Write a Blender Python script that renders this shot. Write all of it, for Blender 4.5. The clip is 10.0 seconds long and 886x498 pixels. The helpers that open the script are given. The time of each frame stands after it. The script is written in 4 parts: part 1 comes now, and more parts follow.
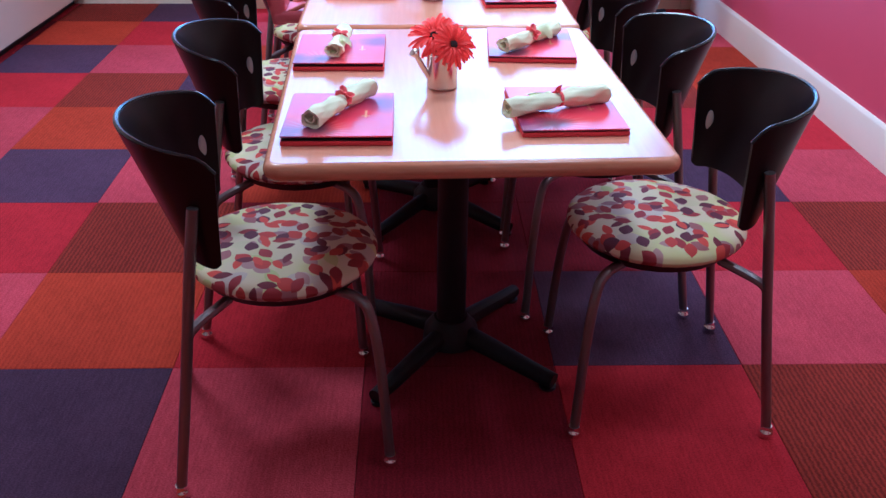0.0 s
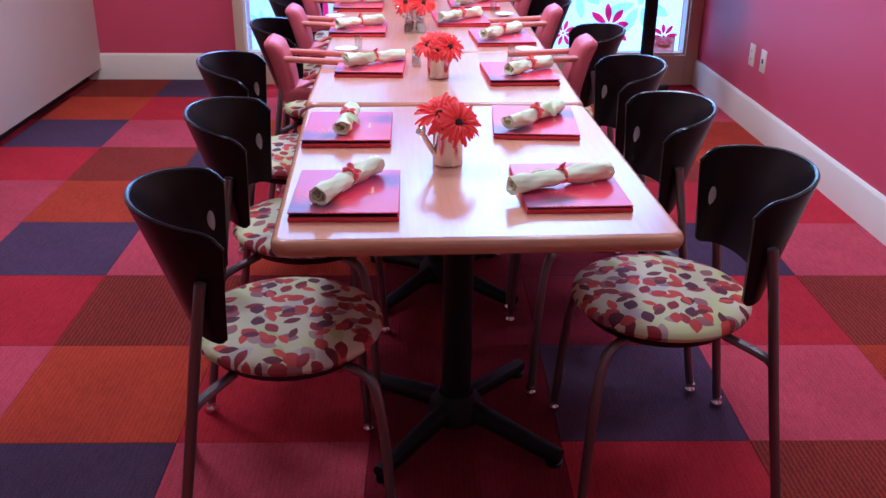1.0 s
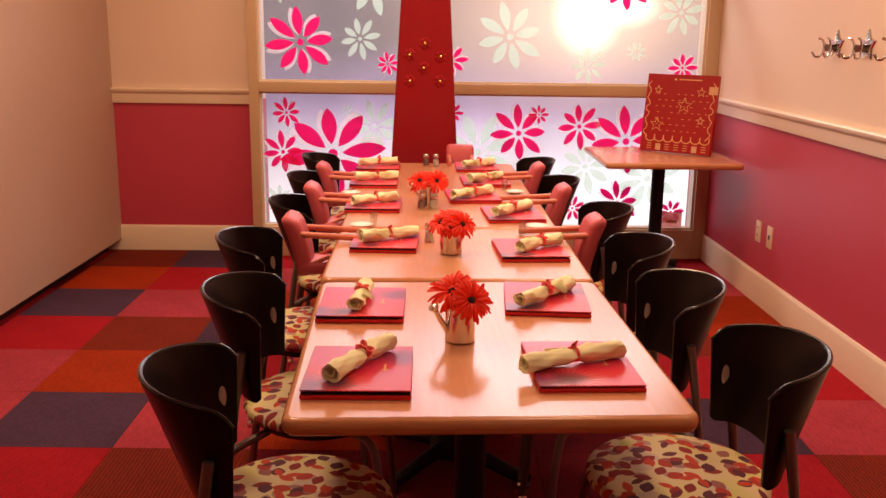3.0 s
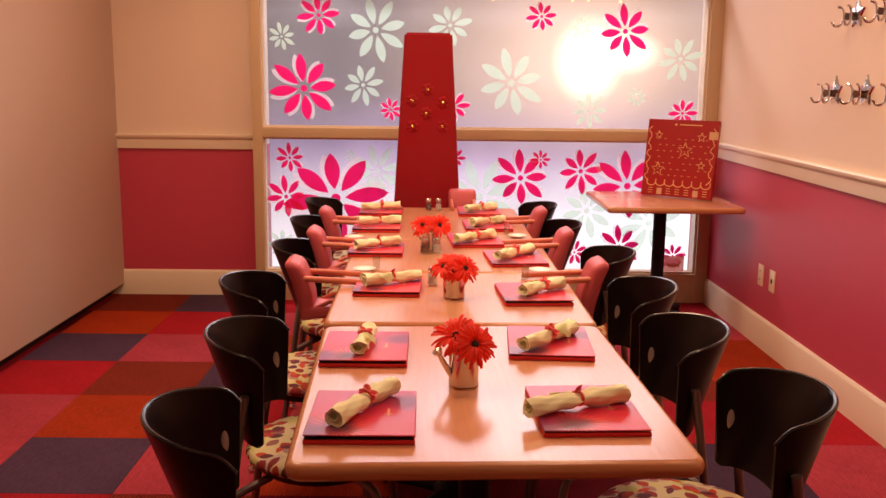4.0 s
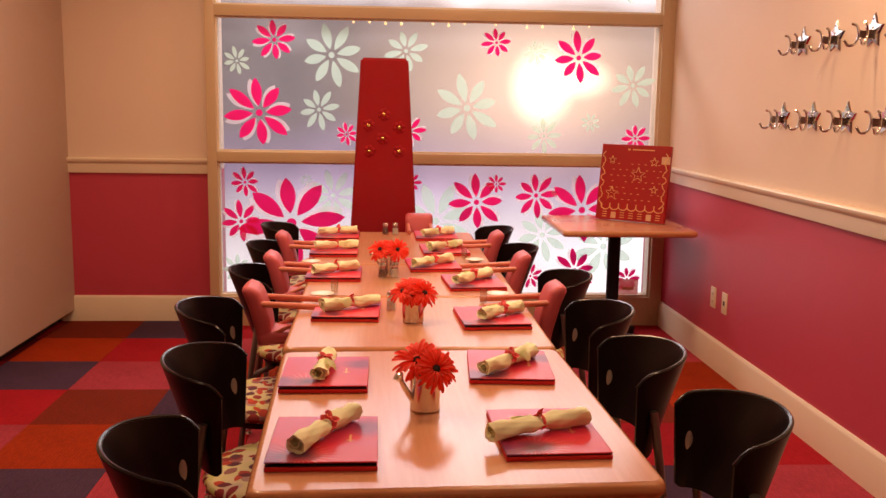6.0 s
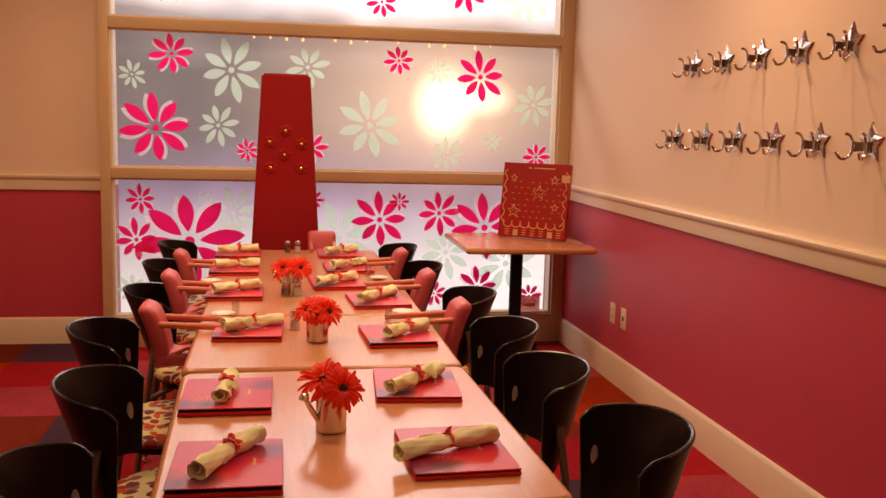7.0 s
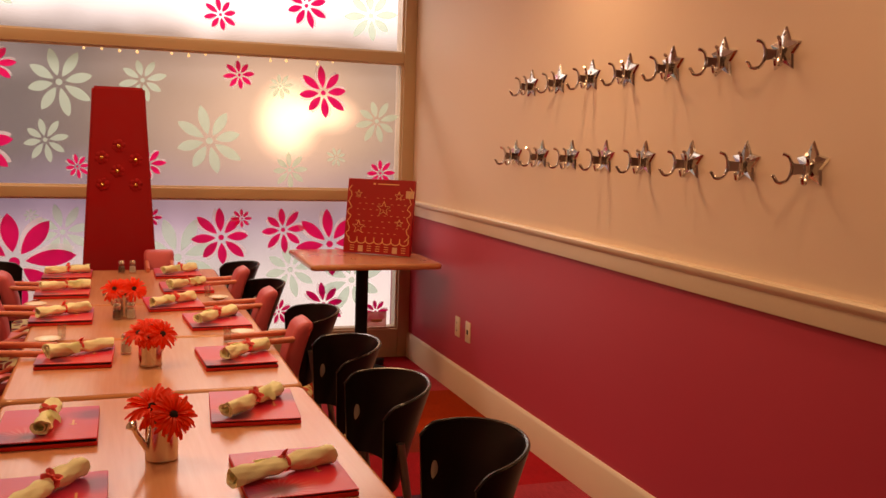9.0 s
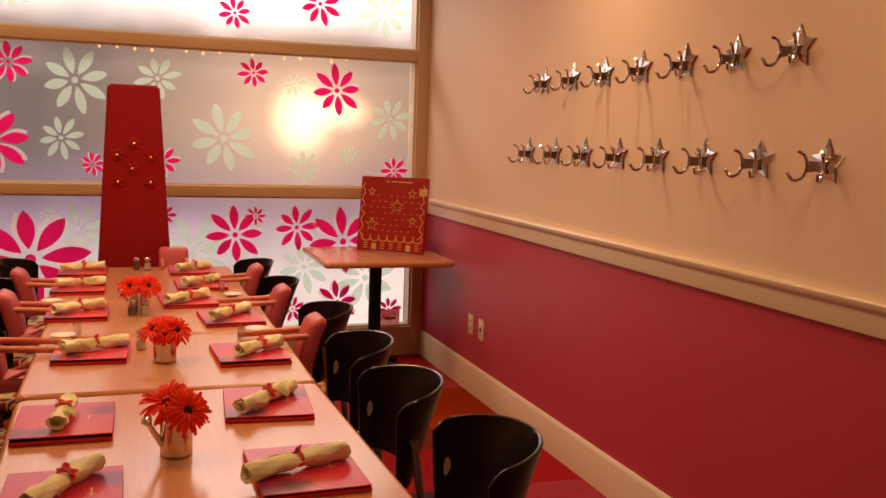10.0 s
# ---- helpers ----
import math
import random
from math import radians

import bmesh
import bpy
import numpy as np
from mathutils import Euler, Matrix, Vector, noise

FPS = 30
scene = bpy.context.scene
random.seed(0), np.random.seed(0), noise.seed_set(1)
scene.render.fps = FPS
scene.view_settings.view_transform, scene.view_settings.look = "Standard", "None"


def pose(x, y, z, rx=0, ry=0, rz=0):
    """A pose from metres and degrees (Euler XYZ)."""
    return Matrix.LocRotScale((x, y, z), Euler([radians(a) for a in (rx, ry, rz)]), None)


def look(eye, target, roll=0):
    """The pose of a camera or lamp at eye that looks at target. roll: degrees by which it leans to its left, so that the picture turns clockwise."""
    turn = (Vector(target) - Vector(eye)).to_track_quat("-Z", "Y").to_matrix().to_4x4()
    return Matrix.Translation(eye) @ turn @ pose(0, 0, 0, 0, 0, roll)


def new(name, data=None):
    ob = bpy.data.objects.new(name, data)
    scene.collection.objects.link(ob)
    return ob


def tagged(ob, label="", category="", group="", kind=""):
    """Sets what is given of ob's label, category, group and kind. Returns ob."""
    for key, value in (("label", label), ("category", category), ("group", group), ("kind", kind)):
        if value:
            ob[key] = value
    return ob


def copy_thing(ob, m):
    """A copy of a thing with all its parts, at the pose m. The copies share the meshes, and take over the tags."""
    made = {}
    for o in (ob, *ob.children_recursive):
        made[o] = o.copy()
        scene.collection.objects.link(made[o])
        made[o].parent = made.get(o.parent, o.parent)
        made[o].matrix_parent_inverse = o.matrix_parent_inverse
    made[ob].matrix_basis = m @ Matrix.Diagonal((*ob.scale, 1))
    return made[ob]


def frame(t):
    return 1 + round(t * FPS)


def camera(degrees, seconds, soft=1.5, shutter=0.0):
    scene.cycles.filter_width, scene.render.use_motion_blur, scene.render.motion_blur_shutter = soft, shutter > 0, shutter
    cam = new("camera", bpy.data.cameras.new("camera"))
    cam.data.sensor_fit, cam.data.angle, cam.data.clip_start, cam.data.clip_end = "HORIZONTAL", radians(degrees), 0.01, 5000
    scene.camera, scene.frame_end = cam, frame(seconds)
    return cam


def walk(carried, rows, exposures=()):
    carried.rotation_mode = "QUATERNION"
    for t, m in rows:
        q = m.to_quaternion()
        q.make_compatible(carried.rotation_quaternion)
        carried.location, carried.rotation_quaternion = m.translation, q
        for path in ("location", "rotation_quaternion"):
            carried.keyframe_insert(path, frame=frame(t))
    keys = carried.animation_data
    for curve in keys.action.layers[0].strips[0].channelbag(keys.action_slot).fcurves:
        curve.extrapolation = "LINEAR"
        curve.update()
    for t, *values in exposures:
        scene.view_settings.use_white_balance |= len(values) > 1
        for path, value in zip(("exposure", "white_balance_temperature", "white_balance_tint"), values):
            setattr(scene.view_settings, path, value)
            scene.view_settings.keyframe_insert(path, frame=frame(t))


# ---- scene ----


cam = camera(51.2, 10.0)
PATH = [
    (0, (-0.013, 0.045, 1.397), (0.068, 1.808, 0.456), 0.7),
    (0.5, (-0.002, 0.042, 1.407), (0.065, 1.835, 0.523), 0.4),
    (1, (-0.012, 0.038, 1.411), (0.057, 1.868, 0.607), 0.6),
    (1.5, (-0.013, 0.035, 1.421), (0.056, 1.898, 0.695), 0.8),
    (2, (-0.02, 0.042, 1.424), (0.046, 1.938, 0.788), 1.1),
    (2.5, (-0.019, 0.036, 1.428), (0.036, 1.958, 0.878), 0.9),
    (3, (-0.016, 0.032, 1.435), (0.029, 1.978, 0.973), 0.8),
    (4.5, (-0.022, 0.023, 1.435), (0.018, 1.991, 1.079), 0.7),
    (5, (-0.021, 0.021, 1.436), (0.021, 1.989, 1.083), 0.6),
    (5.2, (-0.022, 0.021, 1.436), (0.023, 1.99, 1.086), 0.6),
    (6.5, (-0.043, 0.028, 1.437), (0.197, 1.992, 1.146), 1.3),
    (7, (-0.045, 0.042, 1.431), (0.305, 1.993, 1.159), 1.6),
    (7.5, (-0.038, 0.054, 1.431), (0.422, 1.984, 1.184), 1.7),
    (8, (-0.026, 0.054, 1.433), (0.524, 1.963, 1.199), 2.0),
    (8.5, (-0.019, 0.048, 1.433), (0.601, 1.936, 1.204), 2.1),
    (9, (-0.011, 0.042, 1.437), (0.65, 1.915, 1.207), 1.9),
    (9.5, (-0.015, 0.043, 1.436), (0.645, 1.916, 1.203), 2.0),
    (10, (-0.012, 0.039, 1.435), (0.622, 1.921, 1.2), 1.9),
]
walk(cam, [(t, look(eye, target, roll)) for t, eye, target, roll in PATH],
     [(0.0, 0.78, 3350, 0), (0.8, 0.6, 3400, 3), (1.5, 0.42, 4300, 13), (2.0, 0.44, 6000, 21), (2.6, 0.24, 7400, 26), (3.2, 0.14, 7300, 26), (5.2, 0.12, 7100, 24), (6.5, -0.12, 7800, 23), (9.0, -0.46, 9100, 25), (10.0, -0.46, 9100, 25)])

# ---------- light ----------
world = bpy.data.worlds.new("world")
scene.world = world
world.use_nodes = True
world.node_tree.nodes["Background"].inputs[0].default_value = (0.9, 0.75, 0.7, 1)
world.node_tree.nodes["Background"].inputs[1].default_value = 0.05


def area_lamp(name, eye, target, power, color, size, spread=150):
    data = bpy.data.lights.new(name, "AREA")
    data.shape, data.size, data.energy, data.color, data.spread = "DISK", size, power, color, radians(spread)
    ob = new(name, data)
    ob.matrix_world = look(eye, target)
    return ob


WARM = (1.0, 0.70, 0.43)
for ly, power, other in ((-1.2, 0.6, 2.5), (1.3, 1.0, 6), (2.9, 24, 10.5), (4.5, 10, 10)):
    area_lamp("ceiling_lamp", (-0.95, ly + 0.3, 2.66), (-0.95, ly + 0.3, 0), power, WARM, 0.5, 170)
    area_lamp("ceiling_lamp", (0.6, ly + 0.3, 2.66), (0.6, ly + 0.3, 0), other, WARM, 0.5, 170)
for ly, power in ((1.7, 2.4), (3.4, 3.8)):
    area_lamp("wall_spot", (1.44, ly, 2.66), (1.66, ly, 1.2), power, WARM, 0.06, 120)
# daylight of the hall beyond the window
hall = area_lamp("hall_daylight", (0.3, 7.8, 3.6), (0.5, 5.2, 0.9), 72, (0.90, 0.92, 1.0), 4.4, 170)
hall.data.shape, hall.data.size_y = "ELLIPSE", 0.8

# ---------- materials ----------


def srgb(r, g, b):
    return tuple((c / 12.92 if c <= 0.04045 else ((c + 0.055) / 1.055) ** 2.4) for c in (r, g, b)) + (1,)


def nodes_of(name):
    m = bpy.data.materials.new(name)
    m.use_nodes = True
    nt = m.node_tree
    return m, nt, nt.nodes["Principled BSDF"]


def mat(name, color, rough=0.5, metal=0.0, vary=0.12, scale=6.0, fine=120.0, bump=0.05, depth=0.002, coat=0.0, rand=0.0):
    """Surface with variation at two scales, fine relief and uneven gloss."""
    m, nt, b = nodes_of(name)
    N, L = nt.nodes.new, nt.links.new
    tc = N("ShaderNodeTexCoord")
    n1, n2 = N("ShaderNodeTexNoise"), N("ShaderNodeTexNoise")
    n1.inputs["Scale"].default_value, n1.inputs["Detail"].default_value = scale, 5
    n2.inputs["Scale"].default_value, n2.inputs["Detail"].default_value = fine, 3
    L(tc.outputs["Object"], n1.inputs["Vector"]), L(tc.outputs["Object"], n2.inputs["Vector"])
    mix = N("ShaderNodeMath")
    mix.operation = "MULTIPLY_ADD"
    L(n1.outputs["Fac"], mix.inputs[0])
    mix.inputs[1].default_value = 2 * vary
    mix.inputs[2].default_value = 1 - vary
    mix2 = N("ShaderNodeMath")
    mix2.operation = "MULTIPLY_ADD"
    L(n2.outputs["Fac"], mix2.inputs[0])
    mix2.inputs[1].default_value = vary
    mix2.inputs[2].default_value = -vary / 2
    add = N("ShaderNodeMath")
    L(mix.outputs[0], add.inputs[0]), L(mix2.outputs[0], add.inputs[1])
    last = add
    if rand:
        info = N("ShaderNodeObjectInfo")
        r = N("ShaderNodeMath")
        r.operation = "MULTIPLY_ADD"
        L(info.outputs["Random"], r.inputs[0])
        r.inputs[1].default_value, r.inputs[2].default_value = rand, -rand / 2
        s = N("ShaderNodeMath")
        L(add.outputs[0], s.inputs[0]), L(r.outputs[0], s.inputs[1])
        last = s
    sc = N("ShaderNodeVectorMath")
    sc.operation = "SCALE"
    sc.inputs[0].default_value = color[:3]
    L(last.outputs[0], sc.inputs["Scale"])
    L(sc.outputs[0], b.inputs["Base Color"])
    ro = N("ShaderNodeMath")
    ro.operation = "MULTIPLY_ADD"
    L(n1.outputs["Fac"], ro.inputs[0])
    ro.inputs[1].default_value, ro.inputs[2].default_value = rough * 0.4, rough * 0.8
    L(ro.outputs[0], b.inputs["Roughness"])
    b.inputs["Metallic"].default_value = metal
    b.inputs["Coat Weight"].default_value = coat
    b.inputs["Coat Roughness"].default_value = 0.12
    bp = N("ShaderNodeBump")
    bp.inputs["Strength"].default_value, bp.inputs["Distance"].default_value = bump, depth
    L(n2.outputs["Fac"], bp.inputs["Height"]), L(bp.outputs[0], b.inputs["Normal"])
    return m


def carpet(name, color, dark, ribs):
    """Loop-pile carpet: two yarn colours in ribs, with tufts."""
    m, nt, b = nodes_of(name)
    N, L = nt.nodes.new, nt.links.new
    tc = N("ShaderNodeTexCoord")
    wave = N("ShaderNodeTexWave")
    wave.inputs["Scale"].default_value, wave.inputs["Distortion"].default_value = 24, 3.0
    wave.inputs["Detail Scale"].default_value = 3
    wave.bands_direction = "X"
    tuft = N("ShaderNodeTexNoise")
    tuft.inputs["Scale"].default_value, tuft.inputs["Detail"].default_value = 240, 2
    big = N("ShaderNodeTexNoise")
    big.inputs["Scale"].default_value, big.inputs["Detail"].default_value = 5, 4
    for n in (wave, tuft, big):
        L(tc.outputs["Object"], n.inputs["Vector"])
    f = N("ShaderNodeMath")
    f.operation = "MULTIPLY_ADD"
    L(wave.outputs["Fac"], f.inputs[0])
    f.inputs[1].default_value = ribs
    L(tuft.outputs["Fac"], f.inputs[2])
    g = N("ShaderNodeMapRange")
    g.inputs["From Min"].default_value, g.inputs["From Max"].default_value = 0.35, 0.65 + ribs
    L(f.outputs[0], g.inputs["Value"])
    mx = N("ShaderNodeMix")
    mx.data_type = "RGBA"
    L(g.outputs[0], mx.inputs["Factor"])
    mx.inputs["A"].default_value, mx.inputs["B"].default_value = dark, color
    info = N("ShaderNodeObjectInfo")
    v = N("ShaderNodeMath")
    v.operation = "MULTIPLY_ADD"
    L(info.outputs["Random"], v.inputs[0])
    v.inputs[1].default_value, v.inputs[2].default_value = 0.24, 0.68
    v2 = N("ShaderNodeMath")
    v2.operation = "MULTIPLY_ADD"
    L(big.outputs["Fac"], v2.inputs[0])
    v2.inputs[1].default_value = 0.4
    L(v.outputs[0], v2.inputs[2])
    worn = N("ShaderNodeTexNoise")  # trodden pile in short streaks
    worn.inputs["Scale"].default_value, worn.inputs["Detail"].default_value = 1, 4
    stretch = N("ShaderNodeMapping")
    stretch.inputs["Scale"].default_value = (70, 22, 1)
    L(tc.outputs["Object"], stretch.inputs["Vector"]), L(stretch.outputs[0], worn.inputs["Vector"])
    v3 = N("ShaderNodeMath")
    v3.operation = "MULTIPLY_ADD"
    L(worn.outputs["Fac"], v3.inputs[0])
    v3.inputs[1].default_value = 0.55
    v3.inputs[2].default_value = -0.275
    v4 = N("ShaderNodeMath")
    L(v2.outputs[0], v4.inputs[0]), L(v3.outputs[0], v4.inputs[1])
    sc = N("ShaderNodeVectorMath")
    sc.operation = "SCALE"
    L(mx.outputs["Result"], sc.inputs[0]), L(v4.outputs[0], sc.inputs["Scale"])
    L(sc.outputs[0], b.inputs["Base Color"])
    b.inputs["Roughness"].default_value = 0.95
    b.inputs["Specular IOR Level"].default_value = 0.1
    bp = N("ShaderNodeBump")
    bp.inputs["Strength"].default_value, bp.inputs["Distance"].default_value = 0.6, 0.004
    L(f.outputs[0], bp.inputs["Height"]), L(bp.outputs[0], b.inputs["Normal"])
    return m


def leaf_fabric():
    """Cream upholstery printed with scattered pointed leaves in lime, mauve, red, rust and plum."""
    m, nt, b = nodes_of("leaf_print_fabric")
    N, L = nt.nodes.new, nt.links.new

    def calc(op, a, c=None, d=None):
        n = N("ShaderNodeMath")
        n.operation = op
        for k, v in enumerate((a, c, d)):
            if v is None:
                continue
            if isinstance(v, (int, float)):
                n.inputs[k].default_value = v
            else:
                L(v, n.inputs[k])
        return n.outputs[0]

    tc = N("ShaderNodeTexCoord")
    base = N("ShaderNodeValToRGB")
    big = N("ShaderNodeTexNoise")
    big.inputs["Scale"].default_value = 9
    L(tc.outputs["Object"], big.inputs["Vector"]), L(big.outputs["Fac"], base.inputs[0])
    e = base.color_ramp.elements
    e[0].position, e[0].color = 0.45, srgb(0.86, 0.80, 0.66)
    e[1].position, e[1].color = 0.62, srgb(0.83, 0.81, 0.55)
    prev = base.outputs[0]
    lime = (srgb(0.78, 0.79, 0.50), srgb(0.84, 0.80, 0.62), srgb(0.80, 0.74, 0.68))
    mauve = (srgb(0.62, 0.46, 0.47), srgb(0.70, 0.55, 0.53), srgb(0.60, 0.38, 0.38))
    warm = (srgb(0.78, 0.27, 0.18), srgb(0.58, 0.16, 0.18), srgb(0.70, 0.22, 0.17))
    deep = (srgb(0.42, 0.14, 0.20), srgb(0.54, 0.13, 0.16), srgb(0.36, 0.14, 0.22))
    for k, (cols, size, keep, turn) in enumerate(((lime, 15, 0.4, 0.2), (mauve, 21, 0.4, 0.9), (warm, 21, 0.38, 1.7), (deep, 22, 0.36, 2.6), (warm, 23, 0.6, 0.5))):
        mp = N("ShaderNodeMapping")
        mp.inputs["Rotation"].default_value[2] = turn
        mp.inputs["Scale"].default_value = (size, size, 0)
        mp.inputs["Location"].default_value = (3.37 * k, 1.71 * k, 0)
        L(tc.outputs["Object"], mp.inputs["Vector"])
        vo = N("ShaderNodeTexVoronoi")
        vo.voronoi_dimensions = "2D"
        vo.inputs["Scale"].default_value = 1
        vo.inputs["Randomness"].default_value = 0.7
        L(mp.outputs[0], vo.inputs["Vector"])
        sep = N("ShaderNodeSeparateColor")
        L(vo.outputs["Color"], sep.inputs[0])
        off = N("ShaderNodeVectorMath")
        off.operation = "SUBTRACT"
        L(mp.outputs[0], off.inputs[0]), L(vo.outputs["Position"], off.inputs[1])
        spin = N("ShaderNodeVectorRotate")
        spin.rotation_type = "Z_AXIS"
        L(off.outputs[0], spin.inputs["Vector"])
        L(calc("MULTIPLY", sep.outputs[0], 6.28), spin.inputs["Angle"])
        xyz = N("ShaderNodeSeparateXYZ")
        L(spin.outputs[0], xyz.inputs[0])
        # a leaf: two arcs that meet in points
        along = calc("MULTIPLY", calc("MULTIPLY", xyz.outputs[0], xyz.outputs[0]), 1 / 0.47 ** 2)
        half = calc("MULTIPLY_ADD", sep.outputs[2], 0.16, 0.19)
        limit = calc("MULTIPLY", calc("SUBTRACT", 1.0, along), half)
        inside = calc("LESS_THAN", calc("ABSOLUTE", xyz.outputs[1]), limit)
        both = calc("MULTIPLY", inside, calc("GREATER_THAN", sep.outputs[1], keep))
        ramp = N("ShaderNodeValToRGB")
        ramp.color_ramp.interpolation = "CONSTANT"
        el = ramp.color_ramp.elements
        el.new(0.5)
        for i, c in enumerate(cols):
            el[i].position, el[i].color = i / 3, c
        L(sep.outputs[2], ramp.inputs[0])
        mx = N("ShaderNodeMix")
        mx.data_type = "RGBA"
        L(both, mx.inputs["Factor"]), L(prev, mx.inputs["A"]), L(ramp.outputs[0], mx.inputs["B"])
        prev = mx.outputs["Result"]
    L(prev, b.inputs["Base Color"])
    b.inputs["Roughness"].default_value = 0.8
    weave = N("ShaderNodeTexNoise")
    weave.inputs["Scale"].default_value = 500
    L(tc.outputs["Object"], weave.inputs["Vector"])
    bp = N("ShaderNodeBump")
    bp.inputs["Strength"].default_value, bp.inputs["Distance"].default_value = 0.25, 0.001
    L(weave.outputs["Fac"], bp.inputs["Height"]), L(bp.outputs[0], b.inputs["Normal"])
    return m


def wood(name, light, dark, rough, coat, axis=1):
    """Fine straight-grained wood, lacquered."""
    m, nt, b = nodes_of(name)
    N, L = nt.nodes.new, nt.links.new
    tc, mp = N("ShaderNodeTexCoord"), N("ShaderNodeMapping")
    s = [30, 30, 30]
    s[axis] = 1.5
    mp.inputs["Scale"].default_value = s
    L(tc.outputs["Object"], mp.inputs["Vector"])
    n1, n2 = N("ShaderNodeTexNoise"), N("ShaderNodeTexNoise")
    n1.inputs["Scale"].default_value, n1.inputs["Detail"].default_value = 3, 6
    n2.inputs["Scale"].default_value, n2.inputs["Detail"].default_value = 4, 3
    L(mp.outputs[0], n1.inputs["Vector"]), L(tc.outputs["Object"], n2.inputs["Vector"])
    mx = N("ShaderNodeMix")
    mx.data_type = "RGBA"
    mr = N("ShaderNodeMapRange")
    mr.inputs["From Min"].default_value, mr.inputs["From Max"].default_value = 0.3, 0.7
    L(n1.outputs["Fac"], mr.inputs["Value"]), L(mr.outputs[0], mx.inputs["Factor"])
    mx.inputs["A"].default_value, mx.inputs["B"].default_value = light, dark
    L(mx.outputs["Result"], b.inputs["Base Color"])
    ro = N("ShaderNodeMath")
    ro.operation = "MULTIPLY_ADD"
    L(n2.outputs["Fac"], ro.inputs[0])
    ro.inputs[1].default_value, ro.inputs[2].default_value = rough * 0.6, rough * 0.7
    L(ro.outputs[0], b.inputs["Roughness"])
    b.inputs["Coat Weight"].default_value, b.inputs["Coat Roughness"].default_value = coat, 0.17
    bp = N("ShaderNodeBump")
    bp.inputs["Strength"].default_value, bp.inputs["Distance"].default_value = 0.04, 0.001
    L(n1.outputs["Fac"], bp.inputs["Height"]), L(bp.outputs[0], b.inputs["Normal"])
    return m


def film(name, color, see_through):
    """Printed window film: light from behind shines and scatters through it."""
    m, nt, b = nodes_of(name)
    N, L = nt.nodes.new, nt.links.new
    b.inputs["Base Color"].default_value, b.inputs["Roughness"].default_value = color, 0.45
    tr, tp = N("ShaderNodeBsdfTranslucent"), N("ShaderNodeBsdfTransparent")
    tr.inputs[0].default_value = color
    tp.inputs[0].default_value = color
    mx, m2 = N("ShaderNodeMixShader"), N("ShaderNodeMixShader")
    mx.inputs[0].default_value = 0.7
    m2.inputs[0].default_value = see_through
    L(b.outputs[0], mx.inputs[1]), L(tr.outputs[0], mx.inputs[2])
    L(mx.outputs[0], m2.inputs[1]), L(tp.outputs[0], m2.inputs[2])
    L(m2.outputs[0], nt.nodes["Material Output"].inputs[0])
    return m


def frosted_glass():
    m, nt, b = nodes_of("frosted_glass")
    N, L = nt.nodes.new, nt.links.new
    tp, tl, gl = N("ShaderNodeBsdfTransparent"), N("ShaderNodeBsdfTranslucent"), N("ShaderNodeBsdfGlossy")
    tp.inputs[0].default_value = (0.97, 0.97, 0.98, 1)
    tl.inputs[0].default_value = (0.85, 0.84, 0.86, 1)
    gl.inputs["Roughness"].default_value = 0.25
    n = N("ShaderNodeTexNoise")
    n.inputs["Scale"].default_value = 3
    tc = N("ShaderNodeTexCoord")
    L(tc.outputs["Object"], n.inputs["Vector"])
    mr = N("ShaderNodeMapRange")
    mr.inputs["To Min"].default_value, mr.inputs["To Max"].default_value = 0.045, 0.09
    L(n.outputs["Fac"], mr.inputs["Value"])
    a, c = N("ShaderNodeMixShader"), N("ShaderNodeMixShader")
    L(mr.outputs[0], a.inputs[0]), L(tp.outputs[0], a.inputs[1]), L(tl.outputs[0], a.inputs[2])
    fr = N("ShaderNodeFresnel")
    fr.inputs[0].default_value = 1.4
    L(fr.outputs[0], c.inputs[0]), L(a.outputs[0], c.inputs[1]), L(gl.outputs[0], c.inputs[2])
    L(c.outputs[0], nt.nodes["Material Output"].inputs[0])
    return m


def clear_glass():
    """Thin clear glass: seen through, with a little gloss."""
    m, nt, b = nodes_of("clear_glass")
    N, L = nt.nodes.new, nt.links.new
    tp, gl, mx = N("ShaderNodeBsdfTransparent"), N("ShaderNodeBsdfGlossy"), N("ShaderNodeMixShader")
    tp.inputs[0].default_value = (0.93, 0.94, 0.93, 1)
    gl.inputs["Roughness"].default_value = 0.04
    mx.inputs[0].default_value = 0.14
    L(tp.outputs[0], mx.inputs[1]), L(gl.outputs[0], mx.inputs[2])
    L(mx.outputs[0], nt.nodes["Material Output"].inputs[0])
    return m


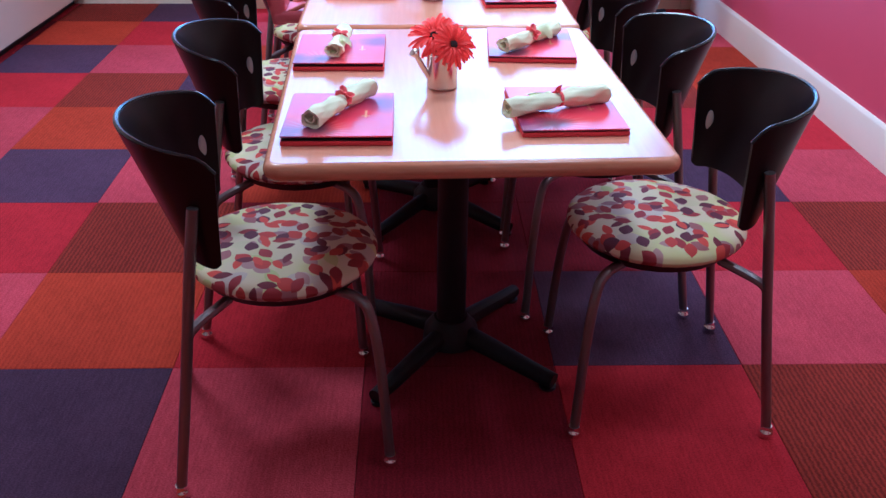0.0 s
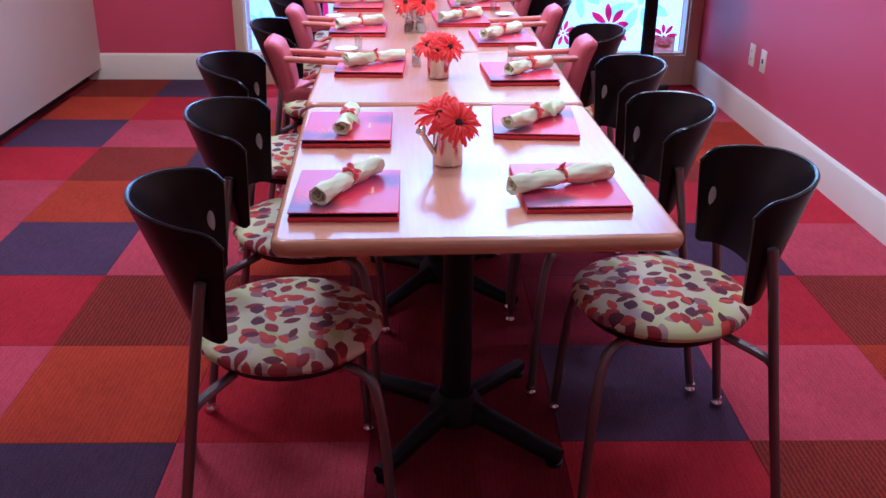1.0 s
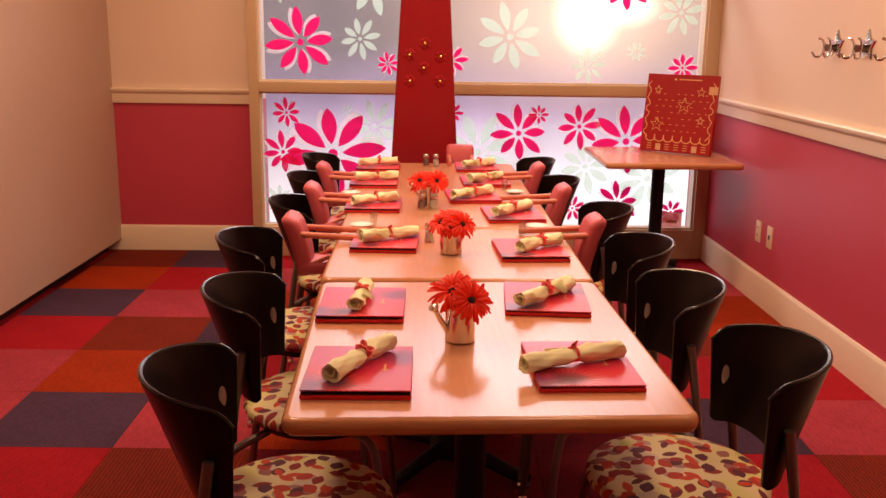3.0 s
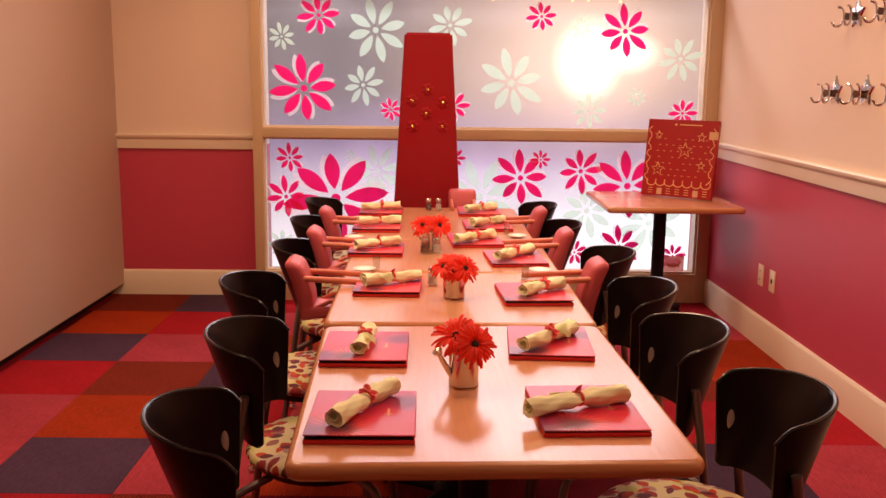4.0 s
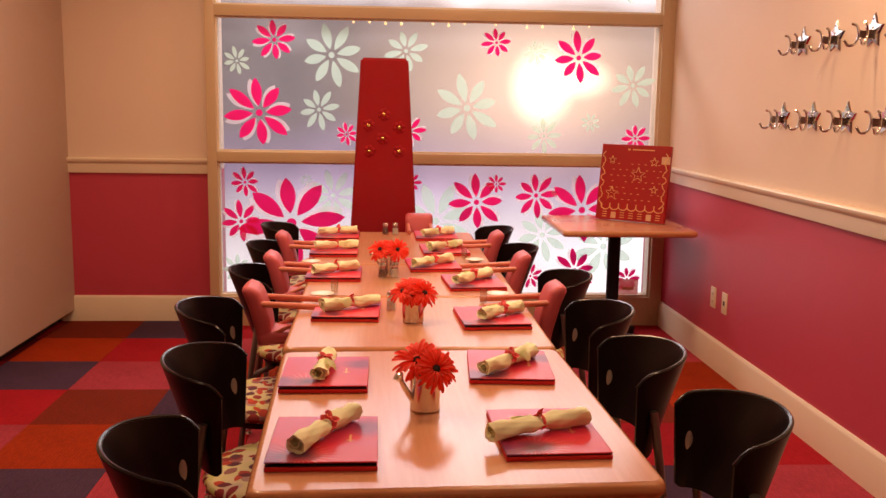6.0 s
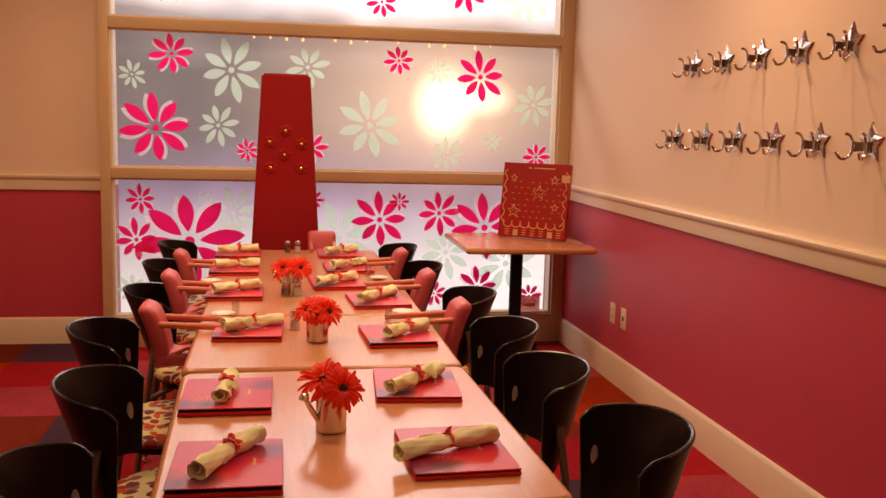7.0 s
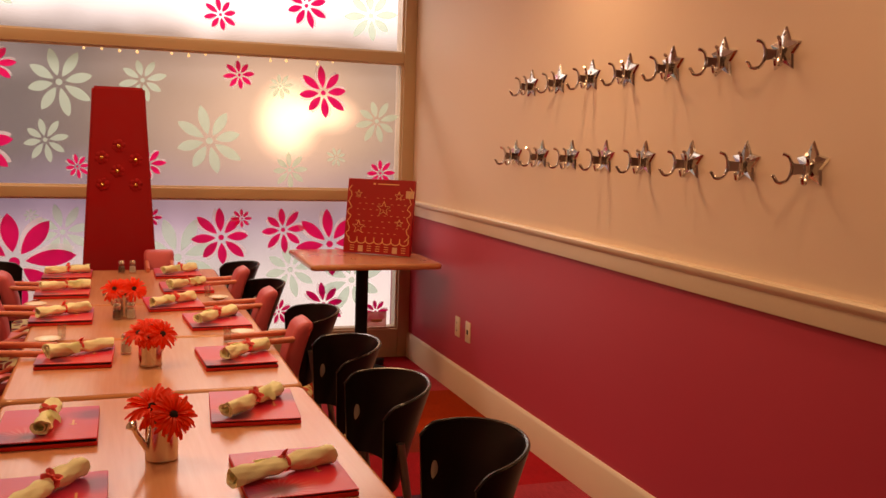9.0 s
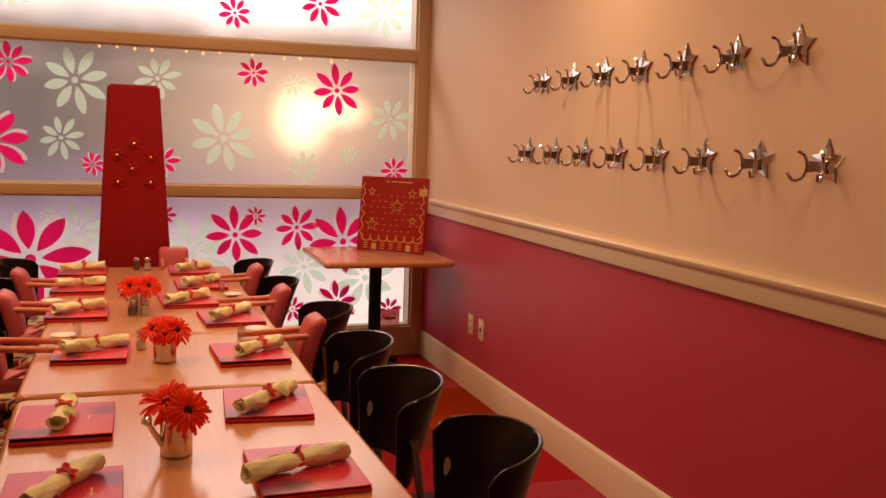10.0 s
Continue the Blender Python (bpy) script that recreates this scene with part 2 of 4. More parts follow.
def distance_glow():
    """Glowing backdrop beyond the frosted window: blurred light is painted in, with one warm soft spot."""
    m = bpy.data.materials.new("painted_distance_light")
    m.use_nodes = True
    nt = m.node_tree
    nt.nodes.clear()
    N, L = nt.nodes.new, nt.links.new
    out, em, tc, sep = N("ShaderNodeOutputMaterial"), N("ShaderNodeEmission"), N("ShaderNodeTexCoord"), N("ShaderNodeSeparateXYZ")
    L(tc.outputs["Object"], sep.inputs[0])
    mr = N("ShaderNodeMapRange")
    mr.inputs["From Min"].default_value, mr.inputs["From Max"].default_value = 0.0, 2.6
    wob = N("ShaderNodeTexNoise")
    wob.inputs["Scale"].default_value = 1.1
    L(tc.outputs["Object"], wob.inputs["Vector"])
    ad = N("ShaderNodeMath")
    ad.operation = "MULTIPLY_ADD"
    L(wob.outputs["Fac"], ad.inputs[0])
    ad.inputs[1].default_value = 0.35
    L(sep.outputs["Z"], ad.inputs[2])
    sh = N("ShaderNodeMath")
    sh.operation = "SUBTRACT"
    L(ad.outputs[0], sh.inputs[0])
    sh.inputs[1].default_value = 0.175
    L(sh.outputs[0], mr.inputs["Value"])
    # brightness of the window light by height, painted into the emission
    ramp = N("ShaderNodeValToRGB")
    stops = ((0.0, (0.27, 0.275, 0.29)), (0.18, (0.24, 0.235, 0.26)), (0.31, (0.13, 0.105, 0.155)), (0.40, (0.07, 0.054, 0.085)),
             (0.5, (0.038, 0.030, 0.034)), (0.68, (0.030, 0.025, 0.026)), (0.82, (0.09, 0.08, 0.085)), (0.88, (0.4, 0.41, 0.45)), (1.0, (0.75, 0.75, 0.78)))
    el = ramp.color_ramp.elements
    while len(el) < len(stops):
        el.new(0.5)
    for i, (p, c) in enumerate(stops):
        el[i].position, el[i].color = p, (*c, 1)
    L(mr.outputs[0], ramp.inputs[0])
    glow_noise = N("ShaderNodeTexNoise")
    glow_noise.inputs["Scale"].default_value, glow_noise.inputs["Detail"].default_value = 0.9, 2
    L(tc.outputs["Object"], glow_noise.inputs["Vector"])
    uneven = N("ShaderNodeMapRange")
    uneven.inputs["From Min"].default_value, uneven.inputs["From Max"].default_value = 0.32, 0.68
    uneven.inputs["To Min"].default_value, uneven.inputs["To Max"].default_value = 0.62, 1.35
    L(glow_noise.outputs["Fac"], uneven.inputs["Value"])
    uneven_glow = N("ShaderNodeVectorMath")
    uneven_glow.operation = "SCALE"
    L(ramp.outputs[0], uneven_glow.inputs[0]), L(uneven.outputs[0], uneven_glow.inputs["Scale"])
    total = uneven_glow.outputs[0]
    # warm glow spots painted into the backdrop; no lamp stands there
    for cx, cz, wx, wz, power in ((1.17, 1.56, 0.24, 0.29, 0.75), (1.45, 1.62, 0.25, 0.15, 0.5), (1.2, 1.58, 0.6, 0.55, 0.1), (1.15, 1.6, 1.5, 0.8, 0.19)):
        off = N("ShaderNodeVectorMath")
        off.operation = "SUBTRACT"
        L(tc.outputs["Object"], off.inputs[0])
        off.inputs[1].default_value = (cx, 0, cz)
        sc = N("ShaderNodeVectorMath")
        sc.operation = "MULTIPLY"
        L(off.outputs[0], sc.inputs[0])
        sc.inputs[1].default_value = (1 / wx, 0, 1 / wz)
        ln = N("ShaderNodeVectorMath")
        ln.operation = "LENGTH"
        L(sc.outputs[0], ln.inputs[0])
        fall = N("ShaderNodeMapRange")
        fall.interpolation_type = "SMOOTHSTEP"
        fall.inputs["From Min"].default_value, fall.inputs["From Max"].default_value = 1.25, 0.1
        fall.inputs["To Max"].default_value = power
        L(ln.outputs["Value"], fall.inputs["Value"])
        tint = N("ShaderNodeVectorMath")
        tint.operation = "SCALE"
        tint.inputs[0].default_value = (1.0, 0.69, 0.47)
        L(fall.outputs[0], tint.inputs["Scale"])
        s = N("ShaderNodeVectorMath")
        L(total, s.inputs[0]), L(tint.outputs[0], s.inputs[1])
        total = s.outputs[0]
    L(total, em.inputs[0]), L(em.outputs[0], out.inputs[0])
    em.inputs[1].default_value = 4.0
    return m


CREAM = mat("cream_wall_paint", srgb(0.93, 0.85, 0.77), 0.55, vary=0.03, scale=1.5, fine=300, bump=0.08, depth=0.001)
MAGENTA = mat("raspberry_wall_paint", srgb(0.78, 0.28, 0.365), 0.46, vary=0.04, scale=1.5, fine=300, bump=0.06, depth=0.001)
TRIM = mat("ivory_trim_paint", srgb(0.92, 0.86, 0.76), 0.35, vary=0.04, scale=4, fine=150, bump=0.03)
FRAME = mat("tan_window_frame", srgb(0.80, 0.70, 0.56), 0.4, vary=0.05, scale=4, fine=200, bump=0.03)
PARTITION = mat("beige_partition_vinyl", srgb(0.76, 0.66, 0.59), 0.6, vary=0.05, scale=1.2, fine=420, bump=0.2, depth=0.001)
BLACKRUB = mat("black_rubber", (0.012, 0.012, 0.013, 1), 0.5)
CEIL = mat("white_ceiling_paint", srgb(0.93, 0.9, 0.87), 0.8, vary=0.03)
SHELL = mat("dark_stained_plywood", (0.008, 0.004, 0.005, 1), 0.3, vary=0.2, fine=60, bump=0.02)
SHELL.node_tree.nodes["Principled BSDF"].inputs["Specular IOR Level"].default_value = 0.22
SHELLEDGE = mat("worn_plywood_edge", (0.009, 0.007, 0.007, 1), 0.2, vary=0.5, scale=25, fine=90)
STEEL = mat("brushed_grey_steel", (0.22, 0.195, 0.195, 1), 0.36, 0.85, vary=0.08, fine=200)
CHROME = mat("polished_chrome", (0.8, 0.78, 0.76, 1), 0.08, 1.0, vary=0.03, fine=60, bump=0.0)
TIN = mat("polished_tin", (0.72, 0.68, 0.62, 1), 0.16, 1.0, vary=0.06, scale=30, fine=200)
OVAL = mat("satin_nickel_cap", (0.5, 0.48, 0.47, 1), 0.4, 0.6)
IRON = mat("black_cast_iron", (0.008, 0.008, 0.010, 1), 0.5, vary=0.2)
IRON.node_tree.nodes["Principled BSDF"].inputs["Specular IOR Level"].default_value = 0.2
LEAF = leaf_fabric()
TOP = wood("peach_wood_laminate", srgb(0.885, 0.645, 0.50), srgb(0.86, 0.61, 0.465), 0.24, 0.62)
EDGE = wood("maple_table_edge", srgb(0.86, 0.62, 0.45), srgb(0.76, 0.50, 0.33), 0.25, 0.3, 0)
DOWEL = wood("pink_stained_dowel", srgb(0.88, 0.52, 0.42), srgb(0.80, 0.42, 0.34), 0.35, 0.1, 0)
PINKPAD = mat("pink_padded_vinyl", srgb(0.80, 0.36, 0.40), 0.45, vary=0.08, scale=12, fine=160, bump=0.1)
REDVELVET = mat("red_upholstery", srgb(0.62, 0.04, 0.10), 0.85, vary=0.12, scale=7, fine=260, bump=0.2)
NAPKIN = mat("ivory_cotton_napkin", srgb(0.97, 0.985, 0.82), 0.85, vary=0.05, scale=30, fine=380, bump=0.35)
RIBBON = mat("coral_satin_ribbon", srgb(0.93, 0.33, 0.33), 0.4, vary=0.1)
PETAL = mat("red_silk_petal", srgb(1.0, 0.29, 0.19), 0.45, vary=0.2, scale=40, fine=300, rand=0.15)
pn = PETAL.node_tree
glow_through, blend = pn.nodes.new("ShaderNodeBsdfTranslucent"), pn.nodes.new("ShaderNodeMixShader")
glow_through.inputs[0].default_value = srgb(1.0, 0.22, 0.10)
blend.inputs[0].default_value = 0.4
pn.links.new(pn.nodes["Principled BSDF"].outputs[0], blend.inputs[1])
pn.links.new(glow_through.outputs[0], blend.inputs[2])
pn.links.new(blend.outputs[0], pn.nodes["Material Output"].inputs[0])
HOOKCHROME = mat("aged_chrome", (0.68, 0.66, 0.64, 1), 0.1, 1.0, vary=0.1, scale=40, fine=200, bump=0.02)
DISC = mat("dark_flower_centre", (0.02, 0.006, 0.006, 1), 0.8, vary=0.3, fine=500, bump=0.6)
PAPER = mat("menu_page_edges", srgb(0.86, 0.18, 0.19), 0.7)
GAPSHADE = mat("menu_gap_shade", (0.02, 0.012, 0.016, 1), 0.5)
SAUCER = mat("cream_glazed_saucer", srgb(0.92, 0.84, 0.68), 0.2, vary=0.05)
OUTLET = mat("ivory_outlet_plastic", srgb(0.93, 0.86, 0.74), 0.35, vary=0.03)
SLOT = mat("outlet_slot_shadow", (0.03, 0.02, 0.02, 1), 0.6)
CRYSTAL = mat("gold_crystal_stud", (0.85, 0.62, 0.22, 1), 0.1, 1.0)
BOARDRED = mat("red_printed_board", srgb(0.66, 0.09, 0.10), 0.45, vary=0.08, scale=10)
GOLDINK = mat("gold_printed_ink", srgb(0.93, 0.74, 0.52), 0.45, vary=0.1)
BOARDEDGE = mat("board_side_card", srgb(0.86, 0.70, 0.55), 0.6)
MAUVECARD = film("mauve_card", srgb(0.93, 0.78, 0.76), 0.3)
PINKFILM = film("pink_window_film", srgb(1.0, 0.36, 0.70), 0.2)
MINTFILM = film("mint_window_film", srgb(0.94, 1.0, 0.97), 0.7)
FAINTFILM = film("pale_mint_window_film", srgb(0.93, 0.98, 0.94), 0.62)
WHITEFILM = film("white_window_film", srgb(1.0, 0.98, 0.99), 0.7)
GLASS = frosted_glass()
CLEAR = clear_glass()
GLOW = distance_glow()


def menu_cover():
    """Glossy printed cover: pink to red, a slate-blue flower with pale rays low on it, a blot near the far corner."""
    m, nt, b = nodes_of("printed_menu_cover")
    N, L = nt.nodes.new, nt.links.new

    def calc(op, a, c=None, d=None):
        n = N("ShaderNodeMath")
        n.operation = op
        for k, v in enumerate((a, c, d)):
            if v is None:
                continue
            if isinstance(v, (int, float)):
                n.inputs[k].default_value = v
            else:
                L(v, n.inputs[k])
        return n.outputs[0]

    def mix(f, a, c):
        n = N("ShaderNodeMix")
        n.data_type = "RGBA"
        L(f, n.inputs["Factor"]), L(a, n.inputs["A"])
        n.inputs["B"].default_value = c
        return n.outputs["Result"]

    def fade(v, near, far, most):
        n = N("ShaderNodeMapRange")
        n.interpolation_type = "SMOOTHSTEP"
        n.inputs["From Min"].default_value, n.inputs["From Max"].default_value = near, far
        n.inputs["To Min"].default_value, n.inputs["To Max"].default_value = most, 0.0
        L(v, n.inputs["Value"])
        return n.outputs[0]

    tc, info, sep = N("ShaderNodeTexCoord"), N("ShaderNodeObjectInfo"), N("ShaderNodeSeparateXYZ")
    L(tc.outputs["Generated"], sep.inputs[0])
    shift = N("ShaderNodeVectorMath")
    shift.operation = "MULTIPLY_ADD"
    L(info.outputs["Random"], shift.inputs[0])
    shift.inputs[1].default_value = (7, 5, 3)
    L(tc.outputs["Object"], shift.inputs[2])
    cloud = N("ShaderNodeTexNoise")
    cloud.inputs["Scale"].default_value, cloud.inputs["Detail"].default_value = 16, 5
    L(shift.outputs[0], cloud.inputs["Vector"])
    ramp = N("ShaderNodeValToRGB")
    e = ramp.color_ramp.elements
    e[0].position, e[0].color = 0.25, srgb(0.88, 0.17, 0.24)
    e[1].position, e[1].color = 0.8, srgb(0.84, 0.28, 0.48)
    L(calc("MULTIPLY_ADD", cloud.outputs["Fac"], 0.5, calc("MULTIPLY_ADD", sep.outputs["Y"], 0.75, -0.15)), ramp.inputs[0])

    def around(cx, cy, wx, wy):
        u, v = calc("MULTIPLY", calc("SUBTRACT", sep.outputs["X"], cx), 1 / wx), calc("MULTIPLY", calc("SUBTRACT", sep.outputs["Y"], cy), 1 / wy)
        r = calc("SQRT", calc("ADD", calc("MULTIPLY", u, u), calc("MULTIPLY", v, v)))
        return u, v, r

    rough_edge = calc("MULTIPLY_ADD", cloud.outputs["Fac"], 0.9, -0.45)
    u, v, r = around(0.3, 0.13, 0.32, 0.26)
    rays = calc("GREATER_THAN", calc("SINE", calc("MULTIPLY_ADD", calc("ARCTAN2", v, u), 26.0, calc("MULTIPLY", cloud.outputs["Fac"], 6.0))), 0.35)
    colour = mix(calc("MULTIPLY", rays, fade(calc("ADD", r, rough_edge), 0.5, 1.25, 0.4)), ramp.outputs[0], srgb(0.93, 0.62, 0.62))
    colour = mix(fade(calc("ADD", r, rough_edge), 0.15, 0.75, 0.85), colour, srgb(0.24, 0.17, 0.30))
    u, v, r = around(0.02, 0.05, 0.3, 0.4)
    colour = mix(fade(calc("ADD", r, rough_edge), 0.2, 0.95, 0.7), colour, srgb(0.30, 0.24, 0.50))
    u, v, r = around(0.93, 0.72, 0.34, 0.26)
    colour = mix(fade(calc("ADD", r, rough_edge), 0.2, 0.95, 0.65), colour, srgb(0.32, 0.24, 0.46))
    L(colour, b.inputs["Base Color"])
    b.inputs["Roughness"].default_value = 0.28
    return m


COVER = menu_cover()

# ---------- building helpers ----------


def part(name, bm, material, parent=None, label="", smooth=True):
    """Links a bmesh as one mesh object under a thing or a part."""
    me = bpy.data.meshes.new(name)
    bmesh.ops.recalc_face_normals(bm, faces=bm.faces)
    bm.to_mesh(me)
    bm.free()
    me.materials.append(material)
    if smooth:
        me.polygons.foreach_set("use_smooth", [True] * len(me.polygons))
        me.set_sharp_from_angle(angle=radians(38))
    ob = new(name, me)
    ob.parent = parent
    if label:
        tagged(ob, label)
    return ob


def thing(name, m, label, category, group="", kind=""):
    ob = new(name)
    ob.empty_display_size = 0.1
    ob.matrix_basis = m
    return tagged(ob, label, category, group, kind)


def box(x0, x1, y0, y1, z0, z1, bevel=0.0, seg=2, bm=None, turn=None):
    own = bmesh.new()
    bmesh.ops.create_cube(own, size=1, matrix=Matrix.Translation(((x0 + x1) / 2, (y0 + y1) / 2, (z0 + z1) / 2)) @ Matrix.Diagonal((x1 - x0, y1 - y0, z1 - z0, 1)))
    if bevel:
        bmesh.ops.bevel(own, geom=own.edges[:], offset=bevel, segments=seg, affect="EDGES", profile=0.6)
    if turn:
        bmesh.ops.transform(own, matrix=turn, verts=own.verts)
    return join(bm, own)


def join(bm, own):
    if bm is None:
        return own
    me = bpy.data.meshes.new("scrap")
    own.to_mesh(me)
    own.free()
    bm.from_mesh(me)
    bpy.data.meshes.remove(me)
    return bm


def lathe(profile, n=24, bm=None, m=None):
    own = bmesh.new()
    rings = []
    for r, z in profile:
        if r < 1e-5:
            rings.append([own.verts.new((0, 0, z))])
        else:
            rings.append([own.verts.new((r * math.cos(2 * math.pi * i / n), r * math.sin(2 * math.pi * i / n), z)) for i in range(n)])
    for a, b in zip(rings, rings[1:]):
        for i in range(n):
            j = (i + 1) % n
            if len(a) == 1 and len(b) == 1:
                continue
            if len(a) == 1:
                own.faces.new((a[0], b[i], b[j]))
            elif len(b) == 1:
                own.faces.new((a[i], b[0], a[j]))
            else:
                own.faces.new((a[i], b[i], b[j], a[j]))
    if m:
        bmesh.ops.transform(own, matrix=m, verts=own.verts)
    return join(bm, own)


def smooth_path(pts, steps=6):
    """Points along a smooth curve through pts."""
    p = [Vector(q) for q in pts]
    p = [p[0] * 2 - p[1]] + p + [p[-1] * 2 - p[-2]]
    out = []
    for a, b, c, d in zip(p, p[1:], p[2:], p[3:]):
        for k in range(steps):
            t = k / steps
            out.append(0.5 * (2 * b + (c - a) * t + (2 * a - 5 * b + 4 * c - d) * t * t + (3 * b - a - 3 * c + d) * t ** 3))
    return out + [p[-2]]


def tube(pts, r, n=10, bm=None, r1=None, flat=1.0):
    """A round bar along pts with closed ends; r1: its radius at the far end."""
    own = bmesh.new()
    pts = [Vector(q) for q in pts]
    side = None
    rings = []
    for i, q in enumerate(pts):
        d = (pts[min(i + 1, len(pts) - 1)] - pts[max(i - 1, 0)]).normalized()
        if side is None:
            side = d.orthogonal().normalized()
        side = (side - d * side.dot(d)).normalized()
        up = d.cross(side)
        rr = r if r1 is None else r + (r1 - r) * i / (len(pts) - 1)
        rings.append([own.verts.new(q + (side * math.cos(2 * math.pi * k / n) + up * flat * math.sin(2 * math.pi * k / n)) * rr) for k in range(n)])
    for a, b in zip(rings, rings[1:]):
        for k in range(n):
            own.faces.new((a[k], a[(k + 1) % n], b[(k + 1) % n], b[k]))
    own.faces.new(rings[0][::-1])
    own.faces.new(rings[-1])
    return join(bm, own)


def prism(outline, depth, bm=None, m=None):
    """A flat outline in x, y, given a thickness along z."""
    own = bmesh.new()
    a = [own.verts.new((x, y, 0)) for x, y in outline]
    b = [own.verts.new((x, y, depth)) for x, y in outline]
    own.faces.new(a[::-1])
    own.faces.new(b)
    for i in range(len(a)):
        j = (i + 1) % len(a)
        own.faces.new((a[i], a[j], b[j], b[i]))
    if m:
        bmesh.ops.transform(own, matrix=m, verts=own.verts)
    return join(bm, own)


# ---------- the room ----------
XR, XL, YW, YP, YS, ZC = 1.815, -2.09, 5.85, 6.0, -2.2, 2.72
WX0, WX1 = -1.038, 1.735


def east(y):
    """The east wall's face; it opens out a little towards the room's south end."""
    return XR + 0.009 * (YW - y)


def wall(name, label, pieces):
    """A wall of several stacked bodies, each with its own finish."""
    w = thing(name, pose(0, 0, 0), label, "wall", kind="structure")
    for nm, dims, material, bev in pieces:
        part(nm, box(*dims, bevel=bev), material, w, smooth=bev > 0)
    return w


east_wall = thing("wall_east", pose(0, 0, 0), "cream upper wall over raspberry wainscot", "wall", kind="structure")
EAST = [(east(YS), YS), (XR + 0.3, YS), (XR + 0.3, YP + 0.3), (east(YP + 0.3), YP + 0.3)]
part("lower_wall", prism(EAST, 1.025, m=Matrix.Translation((0, 0, -0.05))), MAGENTA, east_wall, smooth=False)
part("upper_wall", prism(EAST, ZC - 0.975, m=Matrix.Translation((0, 0, 0.975))), CREAM, east_wall, smooth=False)
wall("wall_north_pier", "cream pier over raspberry wainscot beside window", (
    ("lower_wall", (XL - 0.3, WX0 - 0.03, YP, YP + 0.3, -0.05, 0.975), MAGENTA, 0),
    ("upper_wall", (XL - 0.3, WX0 - 0.03, YP, YP + 0.3, 0.975, ZC), CREAM, 0)))
west = thing("wall_west", pose(0, 0, 0), "plain beige vinyl folding partition wall", "wall", kind="structure")
part("partition_panel", prism([(XL - 0.4, YS), (-2.215, YS), (-1.985, YP), (XL - 0.4, YP)], ZC - 0.075, m=Matrix.Translation((0, 0, 0.075))), PARTITION, west, smooth=False)
part("bottom_seal", prism([(XL - 0.4, YS), (-2.235, YS), (-2.075, YP), (XL - 0.4, YP)], 0.095, m=Matrix.Translation((0, 0, -0.02))), BLACKRUB, west, smooth=False)
# added wall, out of view, that closes the room behind the camera
wall("wall_south", "plain cream wall behind, added unseen to close the room", (("wall_body", (XL - 0.4, XR + 0.3, YS - 0.15, YS, -0.05, ZC), CREAM, 0),))
tagged(part("ceiling", box(XL - 0.4, XR + 0.3, YS - 0.15, YP + 0.3, ZC, ZC + 0.1), CEIL, smooth=False), "plain white painted ceiling", "ceiling", kind="structure")


def moulding(name, profile, start, end, inward, label):
    """A trim of the given section (out from the wall, height), from start to end along the wall."""
    bm = bmesh.new()
    a, b, n = Vector((*start, 0)), Vector((*end, 0)), Vector((*inward, 0))
    r0 = [bm.verts.new(a + n * o + Vector((0, 0, z))) for o, z in profile]
    r1 = [bm.verts.new(b + n * o + Vector((0, 0, z))) for o, z in profile]
    for i in range(len(profile)):
        j = (i + 1) % len(profile)
        bm.faces.new((r0[i], r0[j], r1[j], r1[i]))
    bm.faces.new(r0[::-1]), bm.faces.new(r1)
    return tagged(part(name, bm, TRIM), label, "trim", kind="structure")


RAIL = ((-0.002, 0.957), (0.016, 0.957), (0.018, 0.964), (0.018, 1.017), (0.028, 1.025), (0.034, 1.035), (0.034, 1.045), (0.028, 1.051), (-0.002, 1.051))
BASE = ((-0.002, 0.0), (0.016, 0.0), (0.016, 0.148), (0.012, 0.158), (0.006, 0.166), (-0.002, 0.166))
moulding("chair_rail", RAIL, (east(YS), YS), (XR, YW - 0.002), (-1, 0), "ivory painted wooden chair rail on wall")
moulding("chair_rail", RAIL, (XL, YP), (WX0 - 0.062, YP), (0, -1), "ivory painted wooden chair rail on pier")
moulding("baseboard", BASE, (east(YS), YS), (XR, YW - 0.002), (-1, 0), "tall ivory painted baseboard along raspberry wall")
moulding("baseboard", BASE, (XL, YP), (WX0 - 0.062, YP), (0, -1), "tall ivory painted baseboard below raspberry pier")

# ---------- the window ----------
window = thing("window_1", pose(0, YW, 0), "wide frosted storefront window with flower films", "window", kind="structure")
F0, F1 = 0.0, 0.16
for dims in ((WX0 - 0.06, WX0, F0, F1, 0.0, ZC), (WX1, XR - 0.001, F0, F1, 0.0, ZC)):
    part("window_jamb", box(*dims, bevel=0.004), FRAME, window)
for dims in ((WX0, WX1, F0 + 0.002, F1, 0.0, 0.19), (WX0, WX1, F0 + 0.002, F1, 1.045, 1.108), (WX0, WX1, F0 + 0.002, F1, 1.93, 1.995), (WX0, WX1, F0 + 0.002, F1, 2.62, ZC)):
    part("window_rail", box(*dims, bevel=0.004), FRAME, window)
SPANS = ((0.19, 1.045), (1.108, 1.93), (1.995, 2.62))
panes = []
